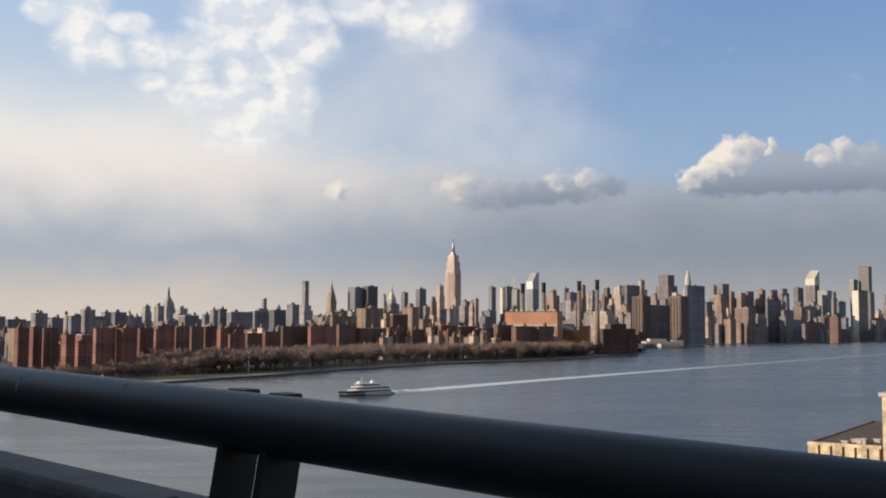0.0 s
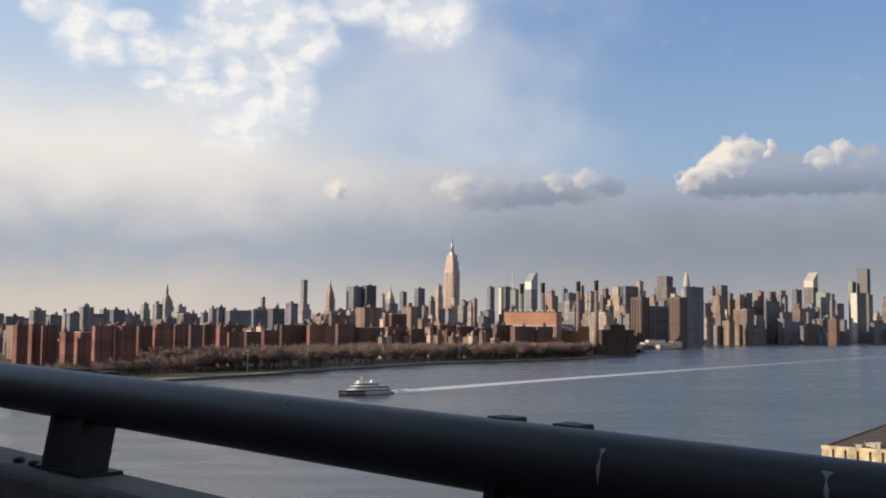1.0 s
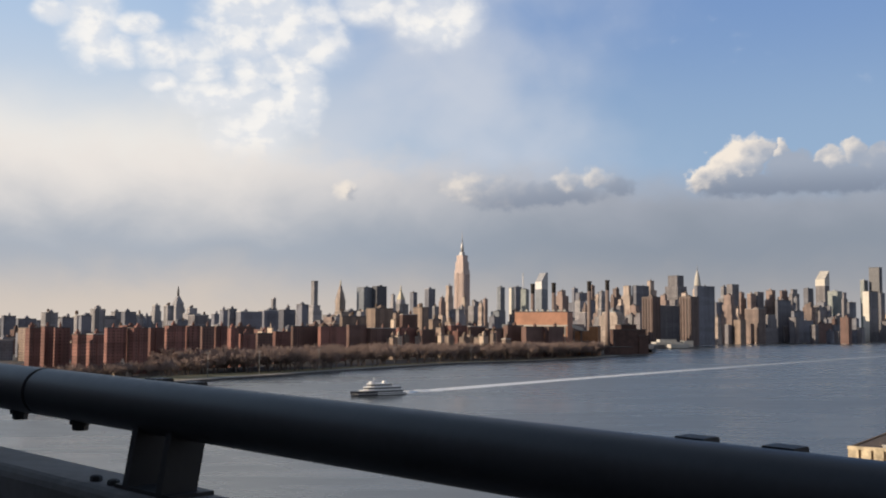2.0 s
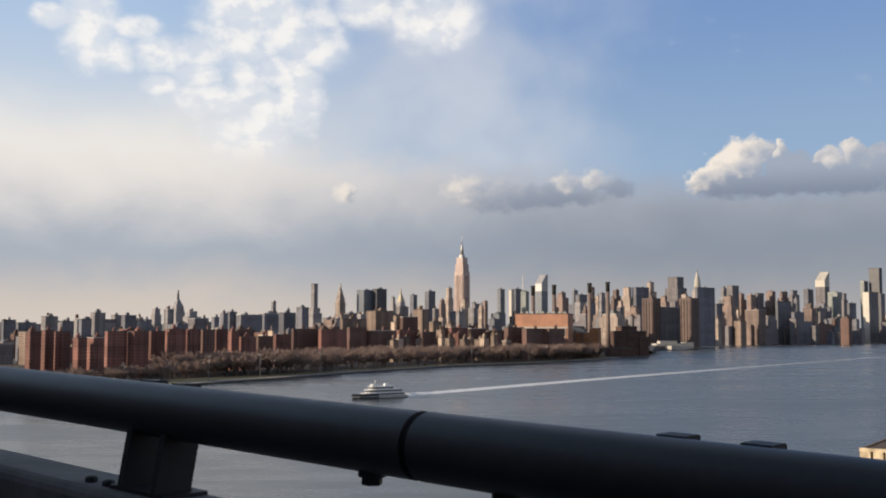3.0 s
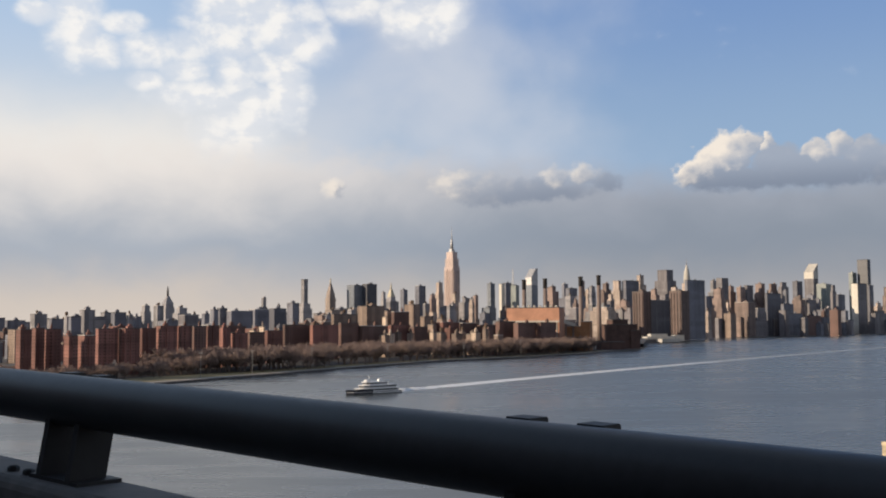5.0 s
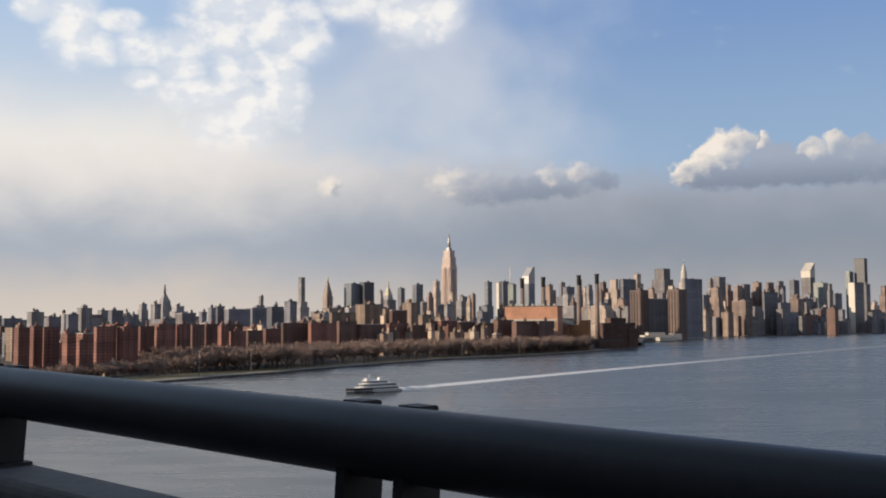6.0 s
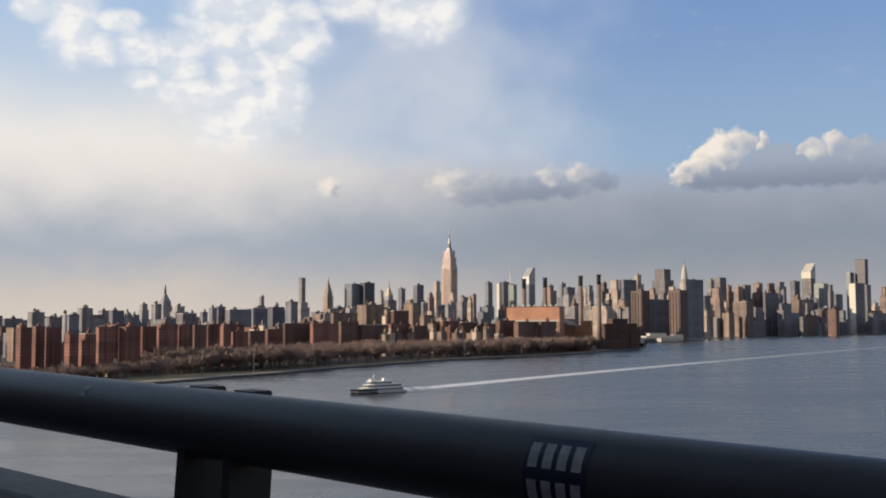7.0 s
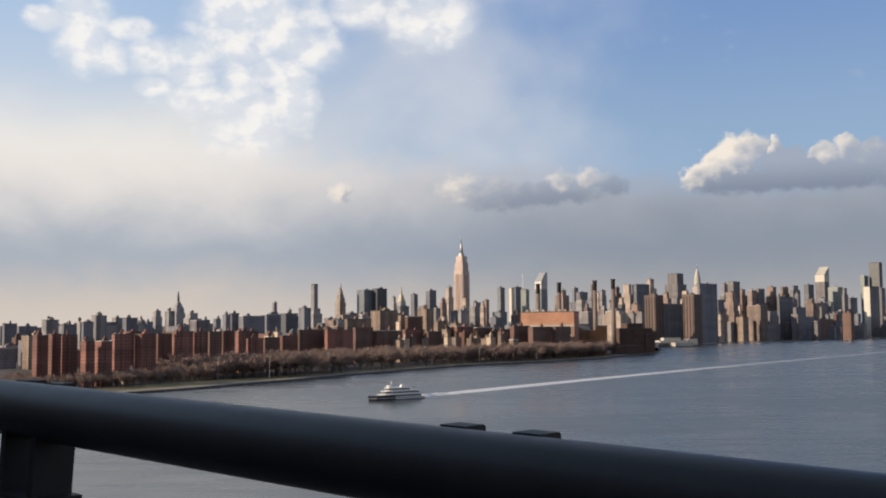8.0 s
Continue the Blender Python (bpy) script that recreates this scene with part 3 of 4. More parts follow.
def block(kind, bearing, far, side, high, aspect=1.0, turn=GRID, group="", roof_mat=None):
    """A city building: stepped wall, roof deck, parapet, bulkhead and now and then a tank."""
    mat, name, label, category = KINDS[kind]
    x, y = spot(bearing, far)
    b = thing(name, label, category, pose(x, y, LAND_Z, 0, 0, turn), group)
    h = high - LAND_Z
    w, d = side / 2, side * aspect / 2
    wall, roof = Shape(), Shape()
    if kind == "brick":
        # one tall body with shallow stair bays
        wall.box(-w, w, -d, d, -0.3, h)
        wall.box(-w * 0.3, w * 0.3, -d - 0.8, -d, -0.3, h - 1.5)
        roof.box(-w - 0.2, w + 0.2, -d - 0.2, d + 0.2, h, h + 0.5)
    elif kind in ("stone", "grey", "dark", "rose") and h > 70 and rng.random() < 0.75:
        h1, h2 = h * rng.uniform(0.45, 0.62), h * rng.uniform(0.78, 0.92)
        wall.box(-w * 1.18, w * 1.18, -d * 1.18, d * 1.18, -0.3, h1)
        wall.box(-w, w, -d, d, h1, h2)
        t = rng.uniform(0.5, 0.85)
        wall.box(-w * t, w * t, -d * t, d * t, h2, h)
        part("terrace", Shape().box(-w * 1.18, w * 1.18, -d * 1.18, -d, h1, h1 + 0.8), M_ROOF, b)
        part("terrace", Shape().box(-w * 1.18, -w, -d, d, h1, h1 + 0.8), M_ROOF, b)
        roof.box(-w * t - 0.3, w * t + 0.3, -d * t - 0.3, d * t + 0.3, h, h + 1.0)
    elif kind == "brown":
        wall.box(-w, w, -d, d, -0.3, h)
        for i in range(4):
            q = -w + (i + 0.5) * w / 2
            part("rib", Shape().box(q - w * 0.12, q + w * 0.12, -d - 0.5, -d, -0.3, h - 3), mat, b)
            part("rib", Shape().box(-w - 1.6, -w, q * d / w - w * 0.12, q * d / w + w * 0.12, -0.3, h - 3), mat, b)
        roof.box(-w - 0.4, w + 0.4, -d - 0.4, d + 0.4, h, h + 1.2)
    else:
        wall.box(-w, w, -d, d, -0.3, h)
        roof.box(-w - 0.25, w + 0.25, -d - 0.25, d + 0.25, h, h + 0.9)
    part("wall", wall, mat, b)
    part("roof", roof, roof_mat or (M_PALE_ROOF if rng.random() < 0.15 else M_ROOF), b)
    bw = min(w, d) * rng.uniform(0.3, 0.5)
    bx, by = rng.uniform(-0.3, 0.3) * w, rng.uniform(-0.3, 0.3) * d
    if kind not in ("stone", "dark"):
        bh = rng.uniform(3, 5.5) * (0.6 if kind == "brick" else 1.0)
        part("bulkhead", Shape().box(bx - bw, bx + bw, by - bw * 0.8, by + bw * 0.8, h + 0.4, h + bh).box(bx - bw * 0.4, bx + bw * 0.5, by - bw * 0.4, by + bw * 0.4, h + bh, h + bh + 2.0), mat, b)
    if kind in ("grey", "stone", "tan") and rng.random() < 0.5:
        part("water_tank", water_tank(Shape(), -bx * 0.8 - w * 0.3, -d * 0.3, h + 0.4, rng.uniform(1.6, 2.4)), M_TANK, b, "dark wooden rooftop water tank")
    return b


RIVERSIDE_HOUSES = [
    ("brick", -21.18, 900, 9.0, 42, 0.99),
    ("brick", -20.52, 920, 7.5, 43, 1.20),
    ("brick", -19.83, 940, 13.1, 42, 0.34),
    ("brick", -18.97, 890, 7.5, 37, 1.40),
    ("brick", -18.20, 905, 9.1, 37, 1.47),
    ("brick", -17.20, 985, 18.7, 42, 0.29),
    ("brick", -16.12, 990, 14.2, 42, 0.98),
    ("brick", -15.16, 1040, 14.6, 42, 0.30),
    ("brick", -14.21, 1050, 18.0, 44, 0.42),
    ("brick", -13.32, 1060, 12.3, 44, 0.61),
    ("umber", -12.58, 1100, 14.3, 43, 0.31),
    ("brick", -11.88, 1110, 12.6, 44, 0.43),
    ("brick", -11.26, 1130, 9.6, 42, 0.92),
    ("brick", -10.52, 1140, 14.7, 36, 0.82),
]
NORTH_HOUSES = [
    ("umber", -9.62, 1200, 19.4, 36, 0.29),
    ("brick", -8.68, 1240, 21.2, 38, 0.27),
    ("umber", -7.48, 1330, 37.7, 44, 0.13),
    ("brick", -6.00, 1330, 39.6, 44, 0.15),
    ("umber", -4.70, 1400, 29.3, 46, 0.20),
    ("umber", -3.36, 1420, 44.2, 42, 0.19),
    ("brick", -1.96, 1500, 36.1, 43, 0.20),
    ("umber", -0.92, 1500, 25.9, 40, 0.37),
    ("tan", -0.18, 1560, 7.9, 43, 1.39),
    ("brick", 0.67, 1570, 33.6, 47, 0.40),
    ("umber", 1.80, 1600, 33.7, 45, 0.22),
    ("umber", 2.78, 1600, 35.4, 42, 0.17),
    ("umber", 3.77, 1590, 34.5, 47, 0.24),
    ("umber", 4.82, 1580, 39.9, 45, 0.23),
    ("umber", 5.95, 1600, 34.0, 45, 0.25),
]
TAN_SLABS = [
    ("tan", -4.90, 1600, 45.3, 59, 0.15),
    ("tan", -3.48, 1700, 37.5, 73, 0.61),
    ("tan", -2.48, 1650, 15.0, 65, 0.45),
    ("umber", -1.90, 1640, 31.3, 63, 0.21),
    ("tan", -1.25, 1800, 15.4, 77, 1.49),
    ("tan", -0.47, 1700, 19.7, 56, 0.48),
    ("tan", 0.34, 1620, 10.7, 52, 1.06),
    # narrow pale blocks added for sunlit ends of buildings hidden by trees
    ("pale", -9.29, 1420, 2.7, 42, 3.99),
    ("pale", -9.80, 1300, 2.4, 38, 4.07),
    ("pale", -7.38, 1400, 1.8, 42, 4.88),
    ("pale", -2.75, 1600, 2.2, 55, 3.54),
    ("pale", -21.51, 1400, 8.0, 30, 1.10),
    ("pale", -16.84, 935, 16.3, 10.0, 0.38),
]
OLD_BLOCKS = [
    ("slate", -22.37, 1900, 20.4, 58, 0.48),
    ("slate", -21.58, 2000, 31.8, 54, 0.47),
    ("grey", -20.46, 2100, 23.5, 66, 0.87),
    ("slate", -19.52, 1900, 27.5, 56, 0.33),
    ("grey", -19.16, 1500, 2.3, 56, 3.77),
    ("slate", -18.74, 1800, 17.0, 59, 0.61),
    ("grey", -18.13, 2000, 20.2, 72, 0.90),
    ("grey", -17.22, 2200, 14.3, 70, 1.20),
    ("slate", -16.60, 2100, 23.0, 69, 0.70),
    ("grey", -16.05, 2000, 7.7, 64, 1.40),
    ("slate", -15.68, 2200, 12.3, 62, 1.16),
    ("grey", -15.24, 2400, 16.2, 87, 1.11),
    ("grey", -14.60, 2300, 14.4, 85, 1.17),
    ("grey", -13.42, 2600, 34.8, 85, 0.69),
    ("grey", -12.77, 2300, 13.5, 66, 0.86),
    ("slate", -12.20, 2200, 11.8, 67, 0.93),
    ("slate", -11.76, 1900, 9.1, 71, 1.23),
    ("slate", -11.35, 2000, 15.7, 75, 0.62),
]
SQUARE_BLOCKS = [
    ("slate", -10.46, 2000, 46.6, 70, 0.41),
    ("slate", -9.43, 2100, 32.8, 74, 0.66),
    ("grey", -9.17, 2600, 13.0, 108, 0.93),
    ("slate", -8.44, 2200, 29.3, 77, 0.62),
    ("grey", -8.38, 2300, 8.8, 86, 0.96),
    ("slate", -7.63, 2150, 16.6, 87, 1.17),
    ("grey", -6.21, 2600, 27.4, 71, 0.67),
    ("grey", -5.78, 2500, 19.9, 67, 0.77),
    ("slate", -5.03, 3000, 34.3, 88, 0.68),
    ("slate", -1.67, 3200, 15.9, 147, 0.97),
    ("grey", -2.78, 3100, 10.8, 136, 1.18),
    ("slate", -0.78, 3000, 25.9, 151, 0.64),
    ("rose", -0.11, 3100, 20.3, 129, 0.48),
    ("stone", 0.26, 3800, 25.1, 191, 0.71),
    ("dark", -1.30, 2900, 14.5, 105, 0.96),
    ("grey", -0.46, 2900, 16.8, 99, 0.54),
    ("grey", 0.95, 2700, 14.0, 95, 1.04),
    ("stone", 1.10, 3000, 13.4, 128, 1.03),
    ("grey", 1.70, 3100, 39.5, 118, 0.59),
]
MIDTOWN = [
    ("stone", 1.99, 2700, 8.1, 105, 1.50),
    ("rose", 2.22, 3000, 11.3, 123, 0.79),
    ("glass", 3.06, 4000, 24.5, 194, 0.72),
    ("slate", 3.94, 4000, 34.2, 196, 0.43),
    ("green", 4.35, 3900, 18.3, 182, 1.38),
    ("rose", 6.32, 3700, 32.9, 168, 1.10),
    ("stone", 6.38, 3750, 24.3, 174, 1.18),
    ("slate", 7.04, 3900, 22.3, 187, 0.48),
    ("slate", 7.38, 3700, 42.6, 164, 0.41),
    ("rose", 7.98, 4000, 23.3, 201, 0.46),
    ("stone", 8.28, 3900, 22.8, 166, 0.69),
    ("grey", 8.49, 3800, 25.5, 173, 0.50),
    ("rose", 9.22, 4000, 30.5, 190, 0.78),
    ("stone", 9.81, 4200, 21.6, 208, 1.77),
    ("dark", 10.14, 4200, 18.1, 206, 0.45),
]
EAST_SIDE = [
    ("slate", 10.55, 4000, 79.9, 200, 0.16),
    ("stone", 11.04, 4300, 41.4, 232, 0.66),
    ("stone", 9.47, 3700, 18.9, 142, 0.90),
    ("rose", 10.20, 3300, 34.1, 112, 1.13),
    ("grey", 8.44, 2600, 26.1, 89, 0.80),
    ("stone", 9.01, 2500, 29.5, 80, 1.79),
    ("rose", 7.60, 3000, 14.9, 108, 0.82),
    ("rose", 11.64, 3600, 44.6, 143, 0.30),
    ("dark", 11.98, 2750, 117.4, 101, 0.04),
    ("stone", 12.80, 3700, 20.0, 164, 1.48),
    ("slate", 13.84, 2800, 77.2, 152, 0.11),
    ("slate", 14.56, 3300, 40.0, 122, 0.20),
    ("rose", 15.06, 3100, 23.3, 138, 1.25),
    ("grey", 14.82, 3700, 41.5, 184, 0.47),
    ("dark", 15.26, 3600, 40.7, 188, 0.52),
    ("stone", 14.49, 2900, 16.2, 75, 0.64),
]
RIVER_TERRACES = [
    ("rose", 15.71, 3700, 35.2, 165, 0.37),
    ("stone", 15.51, 3200, 15.2, 102, 0.61),
    ("rose", 16.19, 3700, 32.0, 161, 0.46),
    ("dark", 16.57, 3750, 39.9, 168, 0.32),
    ("rose", 16.37, 3200, 40.0, 101, 1.10),
    ("tan", 15.60, 3050, 28.9, 68, 0.73),
    ("rose", 17.15, 3800, 29.7, 175, 1.01),
    ("rose", 17.79, 3800, 60.2, 174, 0.21),
    ("dark", 18.30, 3800, 49.4, 178, 0.25),
    ("slate", 17.77, 3400, 84.2, 131, 0.09),
    ("dark", 17.12, 3300, 51.6, 85, 0.22),
    ("rose", 19.03, 3600, 29.2, 125, 1.07),
    ("slate", 18.46, 3400, 61.5, 98, 0.15),
    ("slate", 19.00, 4200, 42.6, 195, 0.43),
    ("dark", 19.58, 3700, 72.3, 116, 0.11),
    ("rose", 19.26, 3450, 14.1, 94, 0.92),
]
UPPER_RIVER = [
    ("green", 20.27, 4300, 40.3, 187, 0.96),
    ("dark", 20.72, 4200, 31.0, 179, 0.28),
    ("slate", 21.05, 3800, 48.4, 134, 0.16),
    ("green", 21.66, 4350, 32.8, 230, 0.47),
    ("slate", 22.48, 4200, 32.3, 177, 0.20),
    ("slate", 18.70, 3380, 95.5, 69, 0.15),
    ("umber", 19.65, 3500, 90.0, 62, 0.19),
    ("slate", 20.49, 3600, 105.6, 58, 0.14),
    ("dark", 21.13, 3700, 39.3, 56, 0.29),
    ("dark", 22.84, 3900, 103.5, 79, 0.19),
    ("rose", 16.28, 3200, 55.4, 58, 0.27),
    ("dark", 15.12, 3050, 40.2, 54, 0.27),
    ("dark", 16.84, 3250, 50.6, 48, 0.22),
    ("stone", 22.81, 4200, 46.4, 111, 0.27),
    ("rose", 23.28, 4300, 48.1, 171, 0.44),
    ("slate", 23.86, 4200, 90.5, 127, 0.14),
]
WATERSIDE = [
    ("brown", 11.07, 2620, 32, 119, 1.0),
    ("brown", 13.03, 2640, 34, 120, 1.0),
]
TWIN_OFFICES = [
    ("glass", -4.31, 3350, 36, 166, 1.0),
    ("broad", -3.52, 3350, 40, 170, 0.6),
    ("dark", 12.35, 4500, 63, 261, 1.0),
]

for rows, group in ((RIVERSIDE_HOUSES, "riverside housing towers"), (NORTH_HOUSES, "riverside housing towers"), (TAN_SLABS, "tan apartment slabs"), (OLD_BLOCKS, "old city blocks"),
                    (SQUARE_BLOCKS, "old city blocks"), (MIDTOWN, "midtown towers"), (EAST_SIDE, "east side towers"), (RIVER_TERRACES, "east side towers"), (UPPER_RIVER, "east side towers"),
                    (WATERSIDE, "brown ribbed towers"), (TWIN_OFFICES, "broad office towers")):
    for kind, bearing, far, side, high, aspect in rows:
        block(kind, bearing, far, side, high, aspect, GRID + rng.uniform(-1.0, 1.0), group)


def fill(count, b0, b1, d0, d1, h0, h1, s0, s1, kinds, group):
    """Lower blocks that stand between the named ones."""
    for i in range(count):
        b = b0 + (b1 - b0) * (i + rng.random()) / count
        d = rng.uniform(d0, d1)
        block(rng.choice(kinds), b, d, rng.uniform(s0, s1), rng.uniform(h0, h1), rng.uniform(0.7, 1.4), GRID + rng.uniform(-3, 3), group)


fill(40, -23, -8, 1350, 1950, 20, 44, 16, 30, ("slate", "brick", "tan", "umber"), "low city blocks")
# pale ones among these are added as bright specks of sunlit rooftops
fill(34, -9.5, 3.5, 1400, 1560, 28, 40, 5, 11, ("pale", "tan", "brick", "umber", "tan"), "low city blocks")
fill(44, -8, 7, 1700, 2400, 24, 54, 16, 34, ("grey", "umber", "slate", "dark", "rose"), "low city blocks")
fill(62, -9, 9.8, 2500, 3300, 40, 92, 14, 32, ("grey", "stone", "rose", "slate", "glass", "dark"), "middle city blocks")
fill(34, 6, 13, 2900, 3900, 70, 140, 14, 28, ("slate", "rose", "slate", "grey", "dark"), "middle city blocks")
fill(60, 13.6, 20.6, 3650, 4350, 60, 150, 14, 30, ("rose", "slate", "dark", "grey", "slate", "dark"), "middle city blocks")
fill(46, 13.4, 21.5, 3250, 3700, 28, 78, 10, 22, ("umber", "slate", "dark", "rose", "dark", "slate"), "low riverside blocks")
fill(14, 20.4, 24, 3900, 4300, 26, 52, 14, 30, ("rose", "slate", "dark"), "middle city blocks")
fill(40, -23, -9, 2100, 2900, 34, 66, 18, 38, ("grey", "slate", "slate", "dark"), "middle city blocks")


def landmark(name, label, bearing, far, turn=GRID):
    x, y = spot(bearing, far)
    return thing(name, label, "skyscraper", pose(x, y, LAND_Z, 0, 0, turn))


def tall_spire_tower():
    b = landmark("spire_skyscraper", "tall pale limestone skyscraper with setbacks, mooring mast and antenna", 0.95, 4070)
    for w, d, z0, z1 in ((40, 30, 0, 26), (34, 24, 26, 92), (29, 21, 92, 105), (24, 17.5, 105, 262), (21.5, 15.5, 262, 292), (17, 13, 292, 318)):
        part("tier", Shape().box(-d, d, -w, w, z0, z1), F_LIME, b)
    # wings either side of the recessed middle
    for s in (-1, 1):
        part("wing", Shape().box(-19.5, 19.5, s * 14.5 - 7, s * 14.5 + 7, 105, 255), F_LIME, b)
        part("wing", Shape().box(s * 13 - 4.5, s * 13 + 4.5, -25.5, 25.5, 105, 250), F_LIME, b)
    for i in range(-4, 5):
        part("pier", Shape().box(-20.4, -19.5, i * 4.6 - 0.7, i * 4.6 + 0.7, 105, 248), F_LIME, b)
        part("pier", Shape().box(i * 3.4 - 0.6, i * 3.4 + 0.6, -26.3, -25.5, 105, 244), F_LIME, b)
    mast = Shape().frustum(0, 0, 9, 8, 318, 7, 6.5, 330)
    mast.lathe([(6.2, 330), (5.6, 352), (4.4, 358), (4.2, 364), (2.0, 371)], 16)
    part("mooring_mast", mast, M_SPIRE, b, "silvery mast with a rounded cap")
    part("antenna", Shape().lathe([(1.7, 371), (1.3, 385), (0.7, 400), (0.25, 418)], 8), M_SPIRE, b)
    return b


def clock_tower(name, label, bearing, far, half, shoulder, cone, tip, mats):
    b = landmark(name, label, bearing, far)
    wall = Shape().box(-half, half, -half, half, 0, shoulder).box(-half * 1.12, half * 1.12, -half * 1.12, half * 1.12, shoulder - 10, shoulder - 6)
    wall.box(-half * 0.86, half * 0.86, -half * 0.86, half * 0.86, shoulder, shoulder + 9)
    part("wall", wall, mats[0], b)
    part("roof", Shape().frustum(0, 0, half * 0.86, half * 0.86, shoulder + 9, half * 0.22, half * 0.22, cone), mats[1], b)
    part("lantern", Shape().lathe([(half * 0.24, cone), (half * 0.22, cone + (tip - cone) * 0.45), (half * 0.08, tip)], 10), mats[2], b)
    return b


tall_spire_tower()
clock_tower("clock_tower", "old stone tower with a pyramid roof and lantern", -5.62, 3390, 11.5, 128, 172, 190, (F_STONE, F_STONE, M_GOLD))
clock_tower("domed_tower", "square stone tower with a stepped temple top", -14.14, 2720, 12.0, 88, 116, 140, (F_GREY, F_GREY, M_ROOF))
b = clock_tower("gilded_tower", "stone office tower under a gilded pyramid roof", -2.36, 3300, 11, 118, 152, 172, (F_GREY, M_GOLD, M_GOLD))
part("base", Shape().box(-18, 18, -16, 16, 0, 113), F_GREY, b)

b = landmark("crowned_tower", "slender stone skyscraper with a shining tapered steel crown", 13.46, 4250)
part("wall", Shape().box(-17, 17, -17, 17, 0, 120).box(-13.5, 13.5, -13.5, 13.5, 120, 196), F_STONE, b)
part("crown", Shape().lathe([(13.2, 196), (12.8, 214), (11.0, 232), (8.0, 248), (4.6, 260), (2.0, 268)], 16), M_PALE, b, "shining rounded steel crown")
part("spire", Shape().lathe([(2.0, 268), (0.9, 280), (0.25, 292)], 8), M_SPIRE, b)

b = landmark("slender_tower", "slender dark glass residential tower on a wider base", -7.01, 3330)
part("wall", Shape().box(-7.5, 7.5, -7.5, 7.5, 0, 182), F_GREY, b)
part("base", Shape().box(-17, 17, -17, 17, 0, 92).box(-13, 13, -13, 13, 92, 108), F_GREY, b)
part("roof", Shape().box(-7.8, 7.8, -7.8, 7.8, 182, 184), M_ROOF, b)

b = landmark("slant_roof_tower", "white banded office tower with a slanted roof", 19.68, 4850)
part("wall", Shape().box(-21, 21, -21, 21, 0, 228), F_DARK, b)
part("upper_wall", Shape().box(-21.5, 21.5, -21.5, 21.5, 228, 256), F_MARBLE, b)
part("roof", Shape().slab([(-21, 256), (21, 256), (21, 294)], -21, 21, None, "y"), M_PALE, b, "steep slanted white roof", tidy=True)

b = landmark("black_glass_tower", "tall flat-topped black glass tower", 22.2, 4360)
part("wall", Shape().box(-13, 13, -20, 20, 0, 277), F_BRONZE, b)
part("roof", Shape().box(-13.3, 13.3, -20.3, 20.3, 277, 279), M_ROOF, b)

b = landmark("slab_headquarters", "tall thin slab with a sunlit marble end and dark glass face", 21.95, 3950, GRID - 4)
part("wall", Shape().box(-31, 31, -11, 11, 0, 172), F_DARK, b)
part("end_wall", Shape().box(-32.0, -31.05, -11.4, 11.4, 0, 173), F_MARBLE, b, "white marble end wall")
part("roof", Shape().box(-31.4, 31.4, -11.4, 11.4, 172, 174.5), M_ROOF, b)

b = landmark("antenna_tower", "glass office tower with a tall lattice antenna", 4.25, 4200)
part("wall", Shape().box(-14, 14, -14, 14, 0, 180).box(-10, 10, -10, 10, 180, 196), F_TEAL, b)
mast = Shape()
for i in range(12):
    q = 2.4 - i * 0.17
    for sx, sy in ((-1, -1), (1, -1), (1, 1), (-1, 1)):
        mast.box(sx * q - 0.35, sx * q + 0.35, sy * q - 0.35, sy * q + 0.35, 196 + i * 5.2, 196 + (i + 1) * 5.2)
    mast.box(-q, q, -q, q, 196 + i * 5.2, 196.7 + i * 5.2)
part("antenna", mast, M_SPIRE, b, "steel lattice antenna")

b = landmark("crystal_tower", "pale glass tower with a slanted faceted top", 5.25, 4550)
part("wall", Shape().box(-20, 20, -18, 18, 0, 205), F_GLASS, b)
part("crown", Shape().slab([(-20, 205), (20, 205), (20, 278), (8, 276), (-20, 238)], -18, 18, None, "y"), M_SPIRE, b, "slanted pale glass crown", tidy=True)

b = landmark("white_slab", "narrow sunlit white slab tower", 3.65, 3900)
part("wall", Shape().box(-9, 9, -6, 6, 0, 187), F_MARBLE, b)
part("roof", Shape().box(-9.2, 9.2, -6.2, 6.2, 187, 188.5), M_ROOF, b)


# ---- power station on the river ----
def powerhouse():
    x, y = spot(5.45, 1650)
    b = thing("power_station", "long salmon brick power station with tall windows", "power station", pose(x, y, LAND_Z, 0, 0, -20))
    part("wall", Shape().box(-43, 40, -18, 18, 0, 66.5), M_SALMON, b)
    part("roof", Shape().box(-43.4, 40.4, -18.4, 18.4, 66.5, 67.7), M_ROOF, b)
    part("band", Shape().box(-43.6, 40.6, -18.7, -18.0, 45.0, 47.2), M_PALE, b, "pale stone band")
    for i in range(18):
        q = -38 + i * 4.25
        win = Shape().slab([(q - 1.2, 33), (q + 1.2, 33), (q + 1.2, 43.2), (q + 0.7, 44.2), (q - 0.7, 44.2), (q - 1.2, 43.2)], -18.5, -17.9, None, "y")
        part("window", win, M_TINT, b, tidy=True)
        part("pier", Shape().box(q + 1.5, q + 2.7, -18.8, -18.05, 0, 45.0), M_PALE, b, "pale brick pier between windows")
    for i in range(9):
        q = -36 + i * 8.6
        part("roof_vent", Shape().box(q - 1.6, q + 1.6, -8, -4, 67.7, 69.9).slab([(q - 1.9, 69.9), (q + 1.9, 69.9), (q, 71.3)], -8.4, -3.6, None, "y"), M_PALE, b, "pale sheet-metal roof vent", tidy=True)
    return b


powerhouse()


